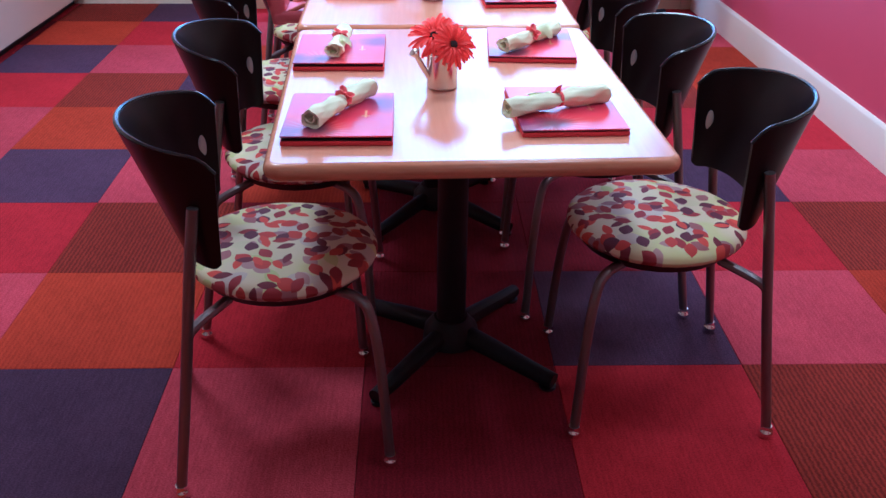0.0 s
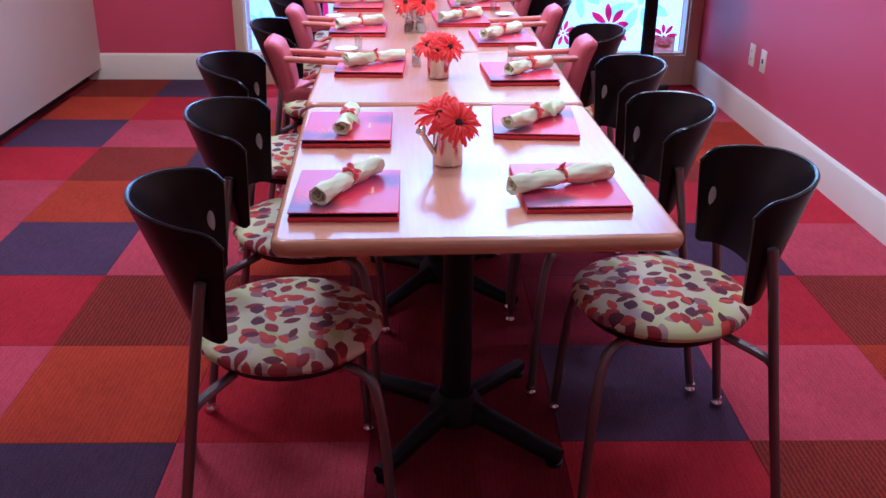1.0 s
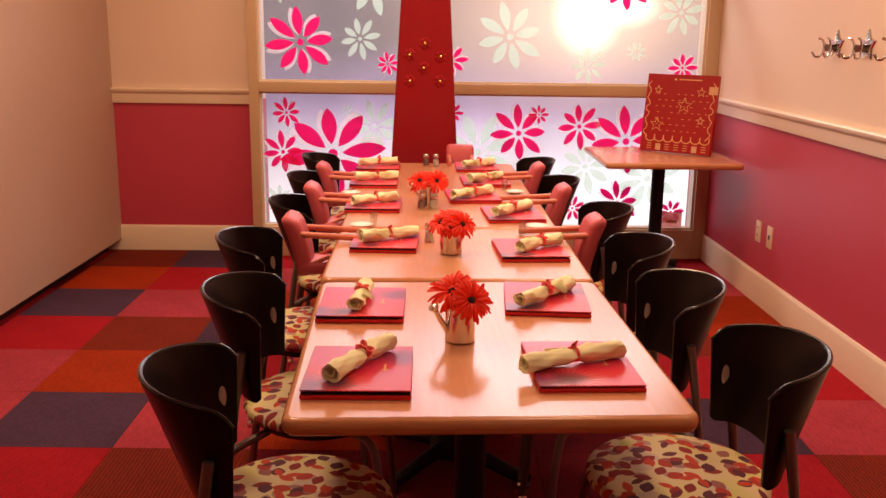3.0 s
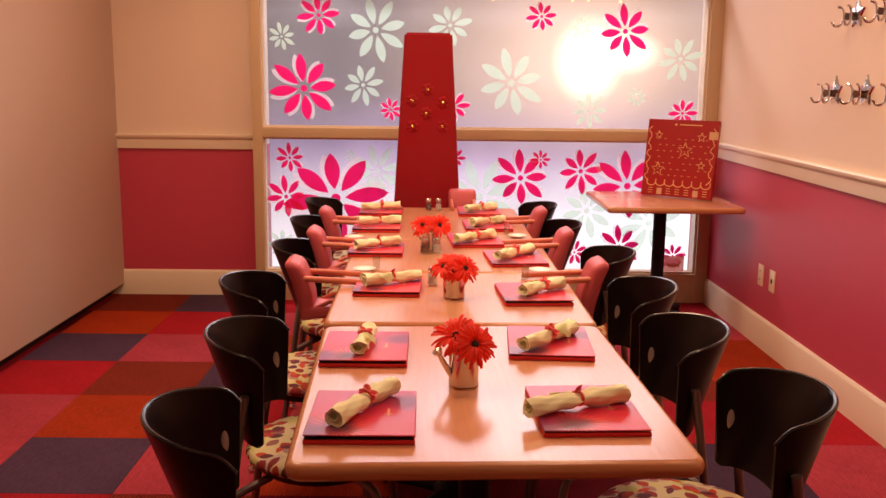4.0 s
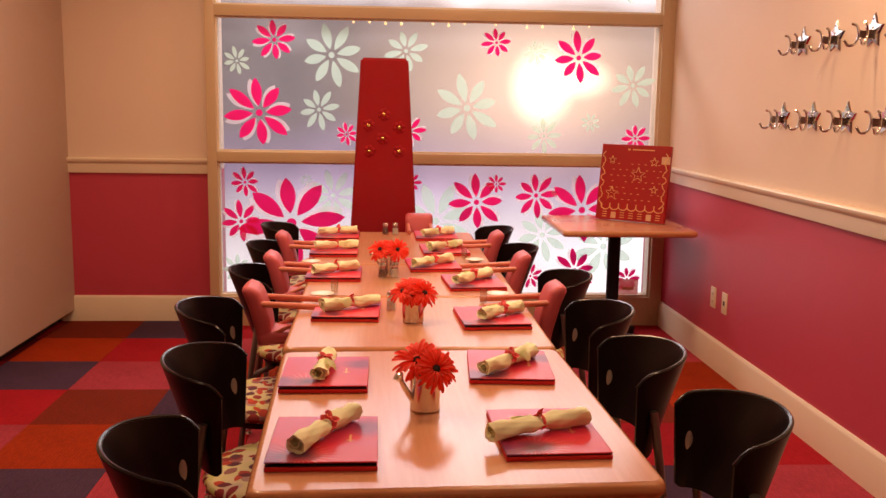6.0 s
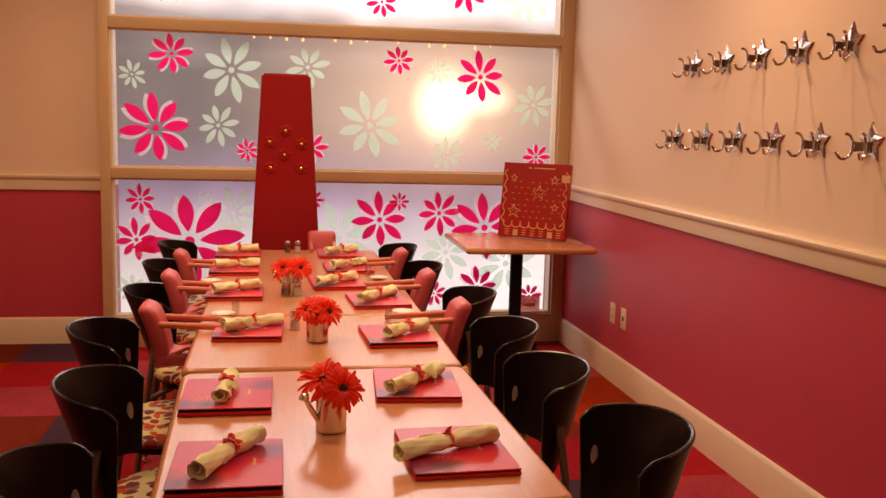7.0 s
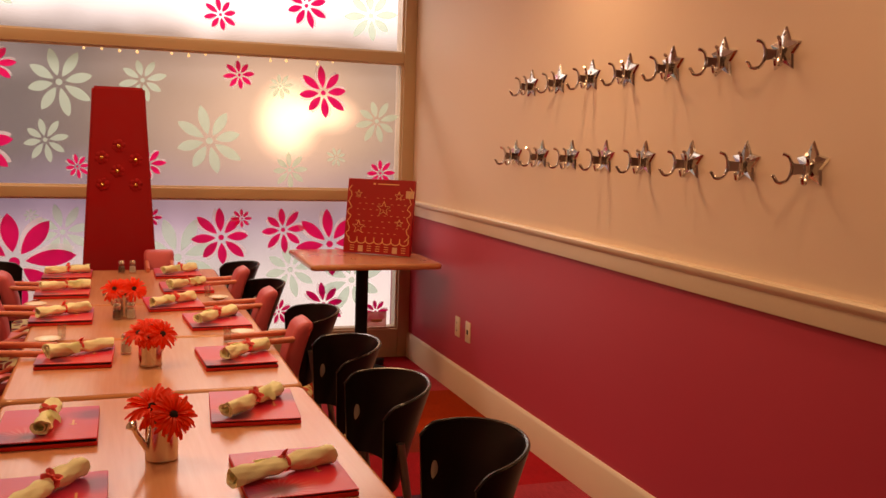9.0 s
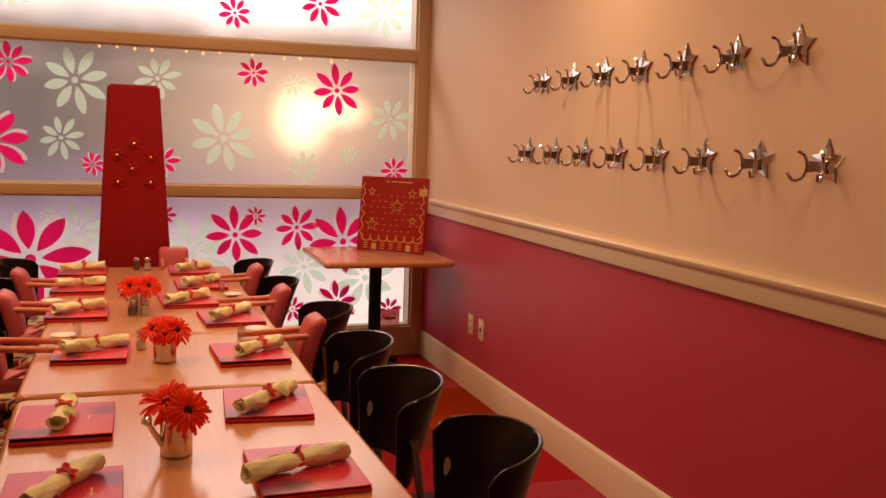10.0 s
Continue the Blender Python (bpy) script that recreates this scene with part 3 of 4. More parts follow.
for z0, z1 in SPANS:
    p = part("pane", box(WX0 - 0.005, WX1 + 0.005, 0.045, 0.053, z0 - 0.005, z1 + 0.005), GLASS, window, smooth=False)
    p.visible_shadow = False
    panes.append(p)
    bead = bmesh.new()
    for dims in ((WX0, WX0 + 0.012, 0.03, 0.044, z0, z1), (WX1 - 0.012, WX1, 0.03, 0.044, z0, z1), (WX0 + 0.012, WX1 - 0.012, 0.03, 0.044, z0, z0 + 0.012), (WX0 + 0.012, WX1 - 0.012, 0.03, 0.044, z1 - 0.012, z1)):
        box(*dims, bm=bead)
    part("glazing_bead", bead, TRIM, window)


def petal_outline(r0, r1, w, n=9):
    up = [(r0 + (r1 - r0) * i / n, w * math.sin(math.pi * (i / n) ** 1.1) ** 0.75) for i in range(n + 1)]
    return up + [(x, -y) for x, y in up[-2:0:-1]]


def flower_film(parent, x, z, r, kind, count, spin, span, lift):
    """One flower of film on the room side of the glass, cut off at the pane's edge."""
    material = {"p": PINKFILM, "m": MINTFILM, "f": FAINTFILM}[kind]
    layers = [(0.0, 0.0440 - lift, material)]
    if kind == "p":  # a white copy, turned a little, shows beside each petal
        layers.append((0.15, 0.0441 - lift, WHITEFILM))
    for turned, y, mt in layers:
        bm = bmesh.new()
        for k in range(count):
            a = spin + turned + 2 * math.pi * k / count
            size = r * (0.92 + 0.08 * math.sin(5 * k + x * 9))
            prism(petal_outline(0.17 * r, size, 0.142 * r * 8 / count), 0.00008, bm, Matrix.Rotation(a, 4, "Z"))
        if not turned:
            prism([(0.09 * r * math.cos(t * math.pi / 8), 0.09 * r * math.sin(t * math.pi / 8)) for t in range(16)], 0.00008, bm)
        bmesh.ops.transform(bm, matrix=Matrix.Translation((x, y, z)) @ Matrix.Rotation(math.pi / 2, 4, "X"), verts=bm.verts)
        for co, no in (((WX0 + 0.014, 0, 0), (-1, 0, 0)), ((WX1 - 0.014, 0, 0), (1, 0, 0)), ((0, 0, span[0] + 0.014), (0, 0, -1)), ((0, 0, span[1] - 0.014), (0, 0, 1))):
            bmesh.ops.bisect_plane(bm, geom=bm.verts[:] + bm.edges[:] + bm.faces[:], plane_co=co, plane_no=no, clear_outer=True)
        names = {"p": ("flower_film", "pink flower film"), "m": ("flower_film", "mint flower film"), "f": ("flower_film", "faint pale flower film")}[kind]
        if turned:
            part("film_outline", bm, mt, parent, "white film behind pink flower", smooth=False)
        else:
            part(names[0], bm, mt, parent, names[1], smooth=False)


MIDDLE = ((-0.682, 1.793, 0.14, "p", 8, 0.11), (-0.912, 1.662, 0.093, "f", 8, 0.23), (-0.332, 1.708, 0.205, "m", 8, 0.25), (0.128, 1.742, 0.145, "m", 8, 0.25),
          (-0.779, 1.348, 0.232, "p", 8, 0.12), (-0.411, 1.373, 0.136, "m", 8, 0.21), (-0.239, 1.223, 0.076, "p", 8, 0.16), (0.154, 1.248, 0.11, "p", 8, 0.09))
MIDDLE_B = ((0.692, 1.803, 0.102, "p", 8, 0.13), (1.215, 1.72, 0.174, "p", 8, 0.12), (0.515, 1.396, 0.224, "m", 8, 0.25), (0.945, 1.748, 0.084, "f", 8, 0.19),
            (1.569, 1.555, 0.152, "f", 8, 0.25), (1.009, 1.228, 0.122, "f", 8, 0.08), (1.308, 1.316, 0.07, "f", 8, 0.37), (1.601, 1.221, 0.1, "p", 8, 0.04))
LOWER = ((-0.875, 0.915, 0.1, "p", 8, 0.09), (-0.902, 0.667, 0.142, "p", 8, 0.12), (-0.587, 0.659, 0.345, "p", 8, 0.12), (-0.494, 0.934, 0.045, "m", 8, 0.0),
         (-0.324, 0.836, 0.176, "m", 8, 0.26), (-0.931, 0.359, 0.106, "m", 8, 0.78), (0.164, 0.924, 0.076, "p", 8, 0.0), (0.329, 0.679, 0.264, "m", 8, 0.34), (0.588, 0.802, 0.196, "p", 8, 0.07))
LOWER_B = ((0.713, 0.92, 0.07, "p", 8, 0.02), (0.972, 0.849, 0.154, "p", 8, 0.1), (1.274, 0.757, 0.24, "p", 8, 0.11), (1.021, 0.594, 0.187, "m", 8, 0.23),
           (1.426, 0.519, 0.232, "m", 8, 0.34), (1.591, 0.305, 0.09, "p", 8, 0.09), (1.241, 0.364, 0.15, "p", 8, 0.14), (0.951, 0.323, 0.085, "p", 8, 0.46))
TOPS = ((0.578, 2.157, .11, "p", 8, .2), (1.10, 2.25, .145, "p", 8, .3), (1.515, 2.22, .18, "m", 8, .1), (-0.673, 2.2, .14, "m", 8, .2), (-0.1, 2.4, .16, "p", 8, 0))
for pane, span, lists in ((panes[0], SPANS[0], LOWER + LOWER_B), (panes[1], SPANS[1], MIDDLE + MIDDLE_B), (panes[2], SPANS[2], TOPS)):
    for k, (x, z, r, kind, count, spin) in enumerate(lists):
        flower_film(pane, x, z, r, kind, count, spin, span, 0.0002 * (k + (len(lists) if kind == "p" else 0)))

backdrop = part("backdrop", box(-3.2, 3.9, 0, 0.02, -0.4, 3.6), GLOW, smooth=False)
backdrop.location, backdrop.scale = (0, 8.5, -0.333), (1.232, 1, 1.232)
tagged(backdrop, "glowing backdrop painted with blurred light beyond the frosted glass", "backdrop", kind="structure")

bulb = mat("warm_bulb", (1.0, 0.8, 0.5, 1), 0.4)
bulb.node_tree.nodes["Principled BSDF"].inputs["Emission Color"].default_value = (1.0, 0.62, 0.25, 1)
bulb.node_tree.nodes["Principled BSDF"].inputs["Emission Strength"].default_value = 1.8
fairy = thing("string_light", pose(0, 6.013, 0), "warm string lights fixed behind the window rail", "string light")
lots = random.Random(3)
cable = [(-0.3 + 0.1 * k, 0, 1.962 + 0.003 * math.sin(1.7 * k)) for k in range(19)]
part("cable", tube(cable, 0.0035, 5), IRON, fairy)
for k in range(1, 18):
    if lots.random() < 0.75:
        x, y, z = cable[k]
        q = lots.uniform(0.006, 0.010)
        drop = lots.uniform(0.03, 0.05)
        part("bulb", lathe(((0, -2 * q), (0.8 * q, -1.4 * q), (q, -0.6 * q), (0.3 * q, 0), (0.3 * q, drop), (0, drop)), 10, m=Matrix.Translation((x, y, z - drop))), bulb, fairy)

# ---------- tables ----------


def rounded_rect(x0, x1, y0, y1, r, n=5):
    out = []
    for cx, cy, a0 in ((x1 - r, y1 - r, 0), (x0 + r, y1 - r, 90), (x0 + r, y0 + r, 180), (x1 - r, y0 + r, 270)):
        out += [(cx + r * math.cos(radians(a0 + 90 * k / n)), cy + r * math.sin(radians(a0 + 90 * k / n))) for k in range(n + 1)]
    return out


def slab(x0, x1, y0, y1, z0, z1, r, round_over):
    """A table top with rounded corners and a rounded edge; returns edge band and top sheet."""
    bm = bmesh.new()
    rings = []
    h = (z1 - z0) / 2
    for k in range(9):
        a = -math.pi / 2 + math.pi * k / 8
        inset = round_over * (1 - math.cos(a))
        rings.append([bm.verts.new((x, y, (z0 + z1) / 2 + h * math.sin(a))) for x, y in rounded_rect(x0 + inset, x1 - inset, y0 + inset, y1 - inset, max(r - inset, 0.004))])
    for a, b in zip(rings, rings[1:]):
        for i in range(len(a)):
            j = (i + 1) % len(a)
            bm.faces.new((a[i], a[j], b[j], b[i]))
    bm.faces.new(rings[0][::-1]), bm.faces.new(rings[-1])
    top = prism(rounded_rect(x0 + round_over, x1 - round_over, y0 + round_over, y1 - round_over, max(r - round_over, 0.004)), 0.0016, m=Matrix.Translation((0, 0, z1 - 0.001)))
    return bm, top


def pedestal_table(name, cx, cy, w, d, z, label, group, yaw=0):
    t = thing(name, pose(cx, cy, 0, 0, 0, yaw), label, "table", group)
    edge, top = slab(-w / 2, w / 2, -d / 2, d / 2, z - 0.036, z - 0.001, 0.035, 0.014)
    part("tabletop_edge", edge, EDGE, t, "rounded maple edge")
    part("tabletop", top, TOP, t, "glossy peach wood laminate", smooth=False)
    part("mounting_plate", box(-0.13, 0.13, -0.13, 0.13, z - 0.055, z - 0.037, 0.004), IRON, t)
    part("column", lathe(((0, 0.05), (0.038, 0.05), (0.038, z - 0.05), (0, z - 0.05)), 20), IRON, t)
    part("hub", lathe(((0, 0.03), (0.075, 0.03), (0.07, 0.07), (0.045, 0.1), (0, 0.1)), 20), IRON, t)
    for k in range(4):
        a = radians(50 + 90 * k)
        c, s = math.cos(a), math.sin(a)
        r = min(0.315, min(w, d) * 0.46)
        arm = tube([(c * q * r, s * q * r, h) for q, h in ((0.1, 0.06), (0.4, 0.05), (0.75, 0.034), (1, 0.026))], 0.029, 10, r1=0.021, flat=0.9)
        a2 = part("foot", arm, IRON, t)
        part("glide", lathe(((0, 0), (0.02, 0), (0.022, 0.008), (0, 0.012)), 12, m=Matrix.Translation((c * r * 0.95, s * r * 0.95, 0))), BLACKRUB, t)
    return t


ZT = 0.735
ROW = "tables pushed into one long row"
TL = "pedestal table with peach wood top, black base"
pedestal_table("dining_table", 0.105, 2.104, 0.792, 0.966, ZT, "long " + TL, ROW, 1.8)
pedestal_table("dining_table", 0.088, 2.955, 0.80, 0.705, ZT, "short " + TL, ROW)
pedestal_table("dining_table", 0.083, 3.648, 0.80, 0.664, ZT, "short " + TL, ROW)
pedestal_table("dining_table", 0.066, 4.488, 0.80, 1.0, ZT, "long " + TL, ROW)
pedestal_table("side_table", 1.379, 5.437, 0.775, 0.75, ZT, "square pedestal table against the raspberry wall", "")

# ---------- chairs ----------


def chair(m):
    """Faces +x in its own frame."""
    c = thing("dining_chair", m, "black shell-backed chair with leaf-print round seat", "chair", "chairs along the tables")
    # seat cushion
    prof = ((0, 0.422), (0.15, 0.422), (0.182, 0.426), (0.198, 0.432), (0.207, 0.439), (0.211, 0.447), (0.209, 0.455), (0.202, 0.462), (0.188, 0.468), (0.165, 0.473), (0.12, 0.477), (0.06, 0.479), (0, 0.4795))
    seat = lathe(prof, 40)
    for v in seat.verts:
        v.co.x = v.co.x * 0.97 + 0.03
        v.co.z += 0.006
    part("seat", seat, LEAF, c, "round seat in cream fabric with red leaves")
    part("seat_pan", lathe(((0, 0.41), (0.17, 0.41), (0.185, 0.43), (0, 0.43)), 32, m=Matrix.Translation((0.03, 0, 0))), IRON, c)
    # shell
    bm = bmesh.new()
    nu, nv = 36, 10

    def at(u, v, out):
        phi = radians(90) * u
        depth = 0.075 + 0.10 * v
        corner = max(0.0, abs(u) - 0.86) / 0.14
        z0 = 0.513 + 0.014 * (1 - u * u) + 0.012 * corner ** 3
        z1 = 0.775 - 0.03 * u * u - 0.028 * corner ** 2.5
        n = Vector((-math.cos(phi), math.sin(phi), 0))
        half = 0.172 + 0.012 * v
        return Vector((-0.094 - depth * max(0.0, math.cos(phi)) ** 0.9 + 0.006 * v, half * math.sin(phi), z0 + (z1 - z0) * v)) + n * out

    for out in (0.0, 0.011):
        grid = [[bm.verts.new(at(-1 + 2 * i / nu, j / nv, out)) for j in range(nv + 1)] for i in range(nu + 1)]
        for i in range(nu):
            for j in range(nv):
                bm.faces.new((grid[i][j], grid[i + 1][j], grid[i + 1][j + 1], grid[i][j + 1]))
        if out:
            for i in range(nu):
                bm.faces.new((prev[i][nv], prev[i + 1][nv], grid[i + 1][nv], grid[i][nv]))
                bm.faces.new((prev[i][0], prev[i + 1][0], grid[i + 1][0], grid[i][0]))
            for j in range(nv):
                bm.faces.new((prev[0][j], prev[0][j + 1], grid[0][j + 1], grid[0][j]))
                bm.faces.new((prev[nu][j], prev[nu][j + 1], grid[nu][j + 1], grid[nu][j]))
        prev = grid
    back = part("backrest", bm, SHELL, c, "curved black plywood shell")
    rim = [at(-1 + 2 * i / 44, 1, 0.0055) for i in range(45)]
    part("rim", tube(rim, 0.0052, 6), SHELLEDGE, back, "worn rim")
    for s in (-1, 1):
        q, q2 = at(s * 0.86, 0.49, -0.0006), at(s * 0.86, 0.49, 0.004)
        d = (q - q2).normalized()
        mt = d.to_track_quat("Z", "Y").to_matrix().to_4x4()
        cap = lathe(((0, 0.0009), (0.011, 0.0008), (0.0125, 0)), 16)
        bmesh.ops.transform(cap, matrix=Matrix.Translation(q) @ mt @ Matrix.Diagonal((0.72, 2.15, 1, 1)), verts=cap.verts)
        part("oval_cap", cap, OVAL, back, "satin oval bolt cap")
        # back leg rises outside the shell
        pts = smooth_path([(-0.228, s * 0.225, 0.018), (-0.186, s * 0.207, 0.3), (-0.158, s * 0.197, 0.5), (-0.134, s * 0.194, 0.655)], 5)
        leg = part("leg", tube(pts, 0.0115, 10), STEEL, c)
        part("glide", lathe(((0, 0), (0.012, 0), (0.0165, 0.004), (0.0175, 0.010), (0.0155, 0.017), (0.0125, 0.021), (0.0125, 0.030), (0, 0.030)), 14, m=Matrix.Translation((-0.228, s * 0.225, 0))), CHROME, leg, "chrome foot glide")
        pts = smooth_path([(0.222, s * 0.215, 0.018), (0.208, s * 0.196, 0.25), (0.192, s * 0.178, 0.37), (0.17, s * 0.16, 0.405), (0.12, s * 0.12, 0.413)], 5)
        leg = part("leg", tube(pts, 0.0115, 10), STEEL, c)
        part("glide", lathe(((0, 0), (0.012, 0), (0.0165, 0.004), (0.0175, 0.010), (0.0155, 0.017), (0.0125, 0.021), (0.0125, 0.030), (0, 0.030)), 14, m=Matrix.Translation((0.222, s * 0.215, 0))), CHROME, leg, "chrome foot glide")
        part("side_bar", tube(smooth_path([(-0.178, s * 0.203, 0.37), (-0.16, s * 0.19, 0.395), (-0.09, s * 0.12, 0.412)], 4), 0.0105, 8), STEEL, c)
    return c


first = chair(pose(0.596, 1.945, 0, 0, 0, 180))
for cx, cy, yaw in ((0.534, 2.456, 182), (0.531, 2.965, 180), (0.528, 3.56, 178), (0.433, 4.24, 182), (0.408, 4.88, 180),
                    (-0.307, 1.818, 10), (-0.32, 2.39, -1), (-0.415, 3.0, 0), (-0.352, 3.66, 2), (-0.372, 4.30, 0), (-0.39, 4.97, 0)):
    copy_thing(first, pose(cx, cy, 0, 0, 0, yaw))

# ---------- clip-on doll seats ----------


def doll_seat(m):
    """Faces +x; its arms lie on the table, x = 0 is the table's edge."""
    d = thing("doll_seat", m, "pink padded clip-on doll seat hooked to table", "doll seat", "clip-on doll seats")
    bm = bmesh.new()
    rings = []
    for k in range(25):  # a padded back that leans away from the table towards its rounded top
        t = k / 24
        swell = 0.8 + 0.2 * min(1, t / 0.4) if t < 0.86 else math.sqrt(max(0.03, 1 - ((t - 0.86) / 0.14) ** 2))
        cx, cz = -0.108 - 0.012 * t - 0.042 * t * t, -0.115 + 0.212 * t - 0.012 * t * t
        rings.append([bm.verts.new((cx + x * swell, y * (0.78 + 0.22 * swell), ZT + cz)) for x, y in rounded_rect(-0.030, 0.030, -0.076, 0.076, 0.024, 4)])
    for a, b in zip(rings, rings[1:]):
        for i in range(len(a)):
            j = (i + 1) % len(a)
            bm.faces.new((a[i], a[j], b[j], b[i]))
    bm.faces.new(rings[0][::-1]), bm.faces.new(rings[-1])
    part("backrest", bm, PINKPAD, d)
    part("seat", box(-0.13, -0.02, -0.075, 0.075, ZT - 0.112, ZT - 0.07, 0.016, 3), PINKPAD, d)
    for s in (-1, 1):
        part("arm", tube([(-0.12, s * 0.062, ZT + 0.025), (0.105, s * 0.062, ZT + 0.0125)], 0.0105, 12), DOWEL, d, "pink wooden dowel arm")
        part("clamp", tube([(-0.12, s * 0.06, ZT - 0.095), (-0.03, s * 0.06, ZT - 0.055), (0.09, s * 0.06, ZT - 0.0435)], 0.007, 8), DOWEL, d)
    return d


seat1 = doll_seat(pose(-0.307, 3.13, 0))
for cx, cy, yaw in ((-0.317, 3.78, 0), (-0.334, 4.37, 0), (0.428, 3.15, 180), (0.413, 3.80, 180), (0.385, 4.43, 180), (0.188, 4.975, -90)):
    copy_thing(seat1, pose(cx, cy, 0, 0, 0, yaw))

# ---------- place settings ----------


def menu(m, lift):
    """Folded menu card; lift: how far the cover stands open at the front."""
    d = thing("menu", m, "glossy pink and red printed menu on table", "menu", "menus at the place settings")
    part("back_cover", box(-0.108, 0.108, -0.135, 0.135, 0.0, 0.009, 0.0015, 2), PAPER, d)
    # dark slab between the covers, coloured as the gap's shade
    part("inner_card", box(-0.106, 0.106, -0.133, 0.133, 0.0092, 0.0118, 0.001, 1), GAPSHADE, d, "dark strip for the shade between covers")
    cov = box(-0.108, 0.108, -0.27, 0.0, 0.0, 0.003, 0.001, 1)
    bmesh.ops.transform(cov, matrix=Matrix.Translation((0, 0.135, 0.0120)) @ Matrix.Rotation(-lift, 4, "X"), verts=cov.verts)
    cover = part("front_cover", cov, COVER, d)
    bars = bmesh.new()
    for x0, x1, y0, y1 in ((0.05, 0.0545, -0.160, -0.118), (0.044, 0.0605, -0.1535, -0.150)):
        box(x0, x1, y0, y1, 0.0031, 0.0034, bm=bars)
    bmesh.ops.transform(bars, matrix=Matrix.Translation((0, 0.135, 0.0120)) @ Matrix.Rotation(-lift, 4, "X"), verts=bars.verts)
    part("printed_bar", bars, GOLDINK, cover, smooth=False)
    return d


def napkin(m, length, seed, bow_turn):
    """A cotton napkin rolled up and tied with a ribbon; the roll lies along x."""
    rng = random.Random(seed)
    d = thing("rolled_napkin", m, "ivory cotton napkin rolled and tied with coral ribbon", "napkin", "rolled napkins on the menus")
    bm = bmesh.new()
    n, k = 28, 26
    ph, lean = rng.random() * 6, rng.uniform(-0.3, 0.3)
    rings = []
    for i in range(k + 1):
        t = i / k
        x = (t - 0.5) * length
        pinch = (1 - 0.26 * math.exp(-((t - 0.52) / 0.06) ** 2)) * (1 + lean * (t - 0.5))
        ring = []
        for j in range(n):
            a = 2 * math.pi * j / n
            r = (0.0178 + 0.0026 * abs(2 * t - 1)) * pinch * (1 + 0.09 * math.sin(3 * a + ph + 5 * t) + 0.07 * math.sin(7 * t * math.pi + 2 * a + ph) + 0.05 * math.sin(23 * t + 5 * a) + 0.035 * math.sin(9 * a - 14 * t + 2 * ph)) + 0.0045 * max(0, math.cos(a - 1.2 - 5 * t - ph)) ** 8
            x += 0.0016 * math.sin(2 * a + ph) * (1 if i in (0, k) else 0)
            ring.append(bm.verts.new((x, r * math.cos(a), max(0.0, 0.0195 + 0.9 * r * math.sin(a)))))
        rings.append(ring)
    for a, b in zip(rings, rings[1:]):
        for j in range(n):
            bm.faces.new((a[j], a[(j + 1) % n], b[(j + 1) % n], b[j]))
    for ring, sgn in ((rings[0], 1), (rings[-1], -1)):
        inner = [bm.verts.new((v.co.x + sgn * 0.002, v.co.y * 0.72, 0.0215 + (v.co.z - 0.0215) * 0.72)) for v in ring]
        deep = [bm.verts.new((v.co.x + sgn * 0.034, v.co.y * 0.66, 0.0205 + (v.co.z - 0.0205) * 0.66)) for v in ring]
        for j in range(n):
            q = (j + 1) % n
            bm.faces.new((ring[j], ring[q], inner[q], inner[j]))
            bm.faces.new((inner[j], inner[q], deep[q], deep[j]))
        bm.faces.new(deep)
    part("cloth", bm, NAPKIN, d)
    # loose corner of the cloth, turned out of the roll beside the ribbon
    flap = bmesh.new()
    side, x0 = rng.choice((-1, 1)), rng.choice((-1, 1)) * length * 0.17
    grid = []
    for i in range(7):
        u = i / 6
        row = []
        for j in range(7):
            v = (j / 6 - 0.5) * (1 - 0.75 * u)
            wave = 0.0022 * math.sin(5 * v + 7 * u + ph)
            ang = 1.25 - 1.5 * u
            rr = 0.0225 + 0.010 * u * u + wave
            row.append(flap.verts.new((x0 + v * 0.062 + 0.012 * u, side * rr * math.cos(ang), max(0.0015, 0.0185 + 0.95 * rr * math.sin(ang)))))
        grid.append(row)
    for r0, r1 in zip(grid, grid[1:]):
        for j in range(6):
            flap.faces.new((r0[j], r1[j], r1[j + 1], r0[j + 1]))
    bmesh.ops.solidify(flap, geom=flap.faces[:], thickness=0.0012)
    part("loose_corner", flap, NAPKIN, d)
    # inner turns of the roll seen at the ends
    for e in (-1, 1):
        sp = [(e * (length / 2 - 0.002), (0.007 + 0.006 * s / 8) * math.cos(s * 0.42 + ph), 0.0215 + (0.007 + 0.006 * s / 8) * math.sin(s * 0.42 + ph)) for s in range(9)]
        part("inner_fold", tube(sp, 0.0017, 6), NAPKIN, d)
    band = bmesh.new()
    lathe(((0.0145, -0.0035), (0.0158, -0.0035), (0.0162, 0), (0.0158, 0.0035), (0.0145, 0.0035)), 24, band, Matrix.Translation((0.004, 0, 0.0215)) @ Matrix.Rotation(math.pi / 2, 4, "Y"))
    part("ribbon", band, RIBBON, d, "coral satin ribbon")
    bow = bmesh.new()
    for s in (-1, 1):
        loop = smooth_path([(0, 0, 0), (0.006, s * 0.008, 0.004), (0.008, s * 0.017, 0.005), (-0.002, s * 0.016, 0.002), (0, s * 0.004, 0)], 5)
        tube(loop, 0.0055, 6, bow, flat=0.16)
        tail = smooth_path([(0, 0, 0), (-0.005 * s, s * 0.012, -0.003), (-0.009, s * 0.022, -0.012)], 4)
        tube(tail, 0.004, 6, bow, r1=0.0075, flat=0.14)
    lathe(((0, -0.004), (0.0045, -0.002), (0.0045, 0.003), (0, 0.005)), 10, bow)
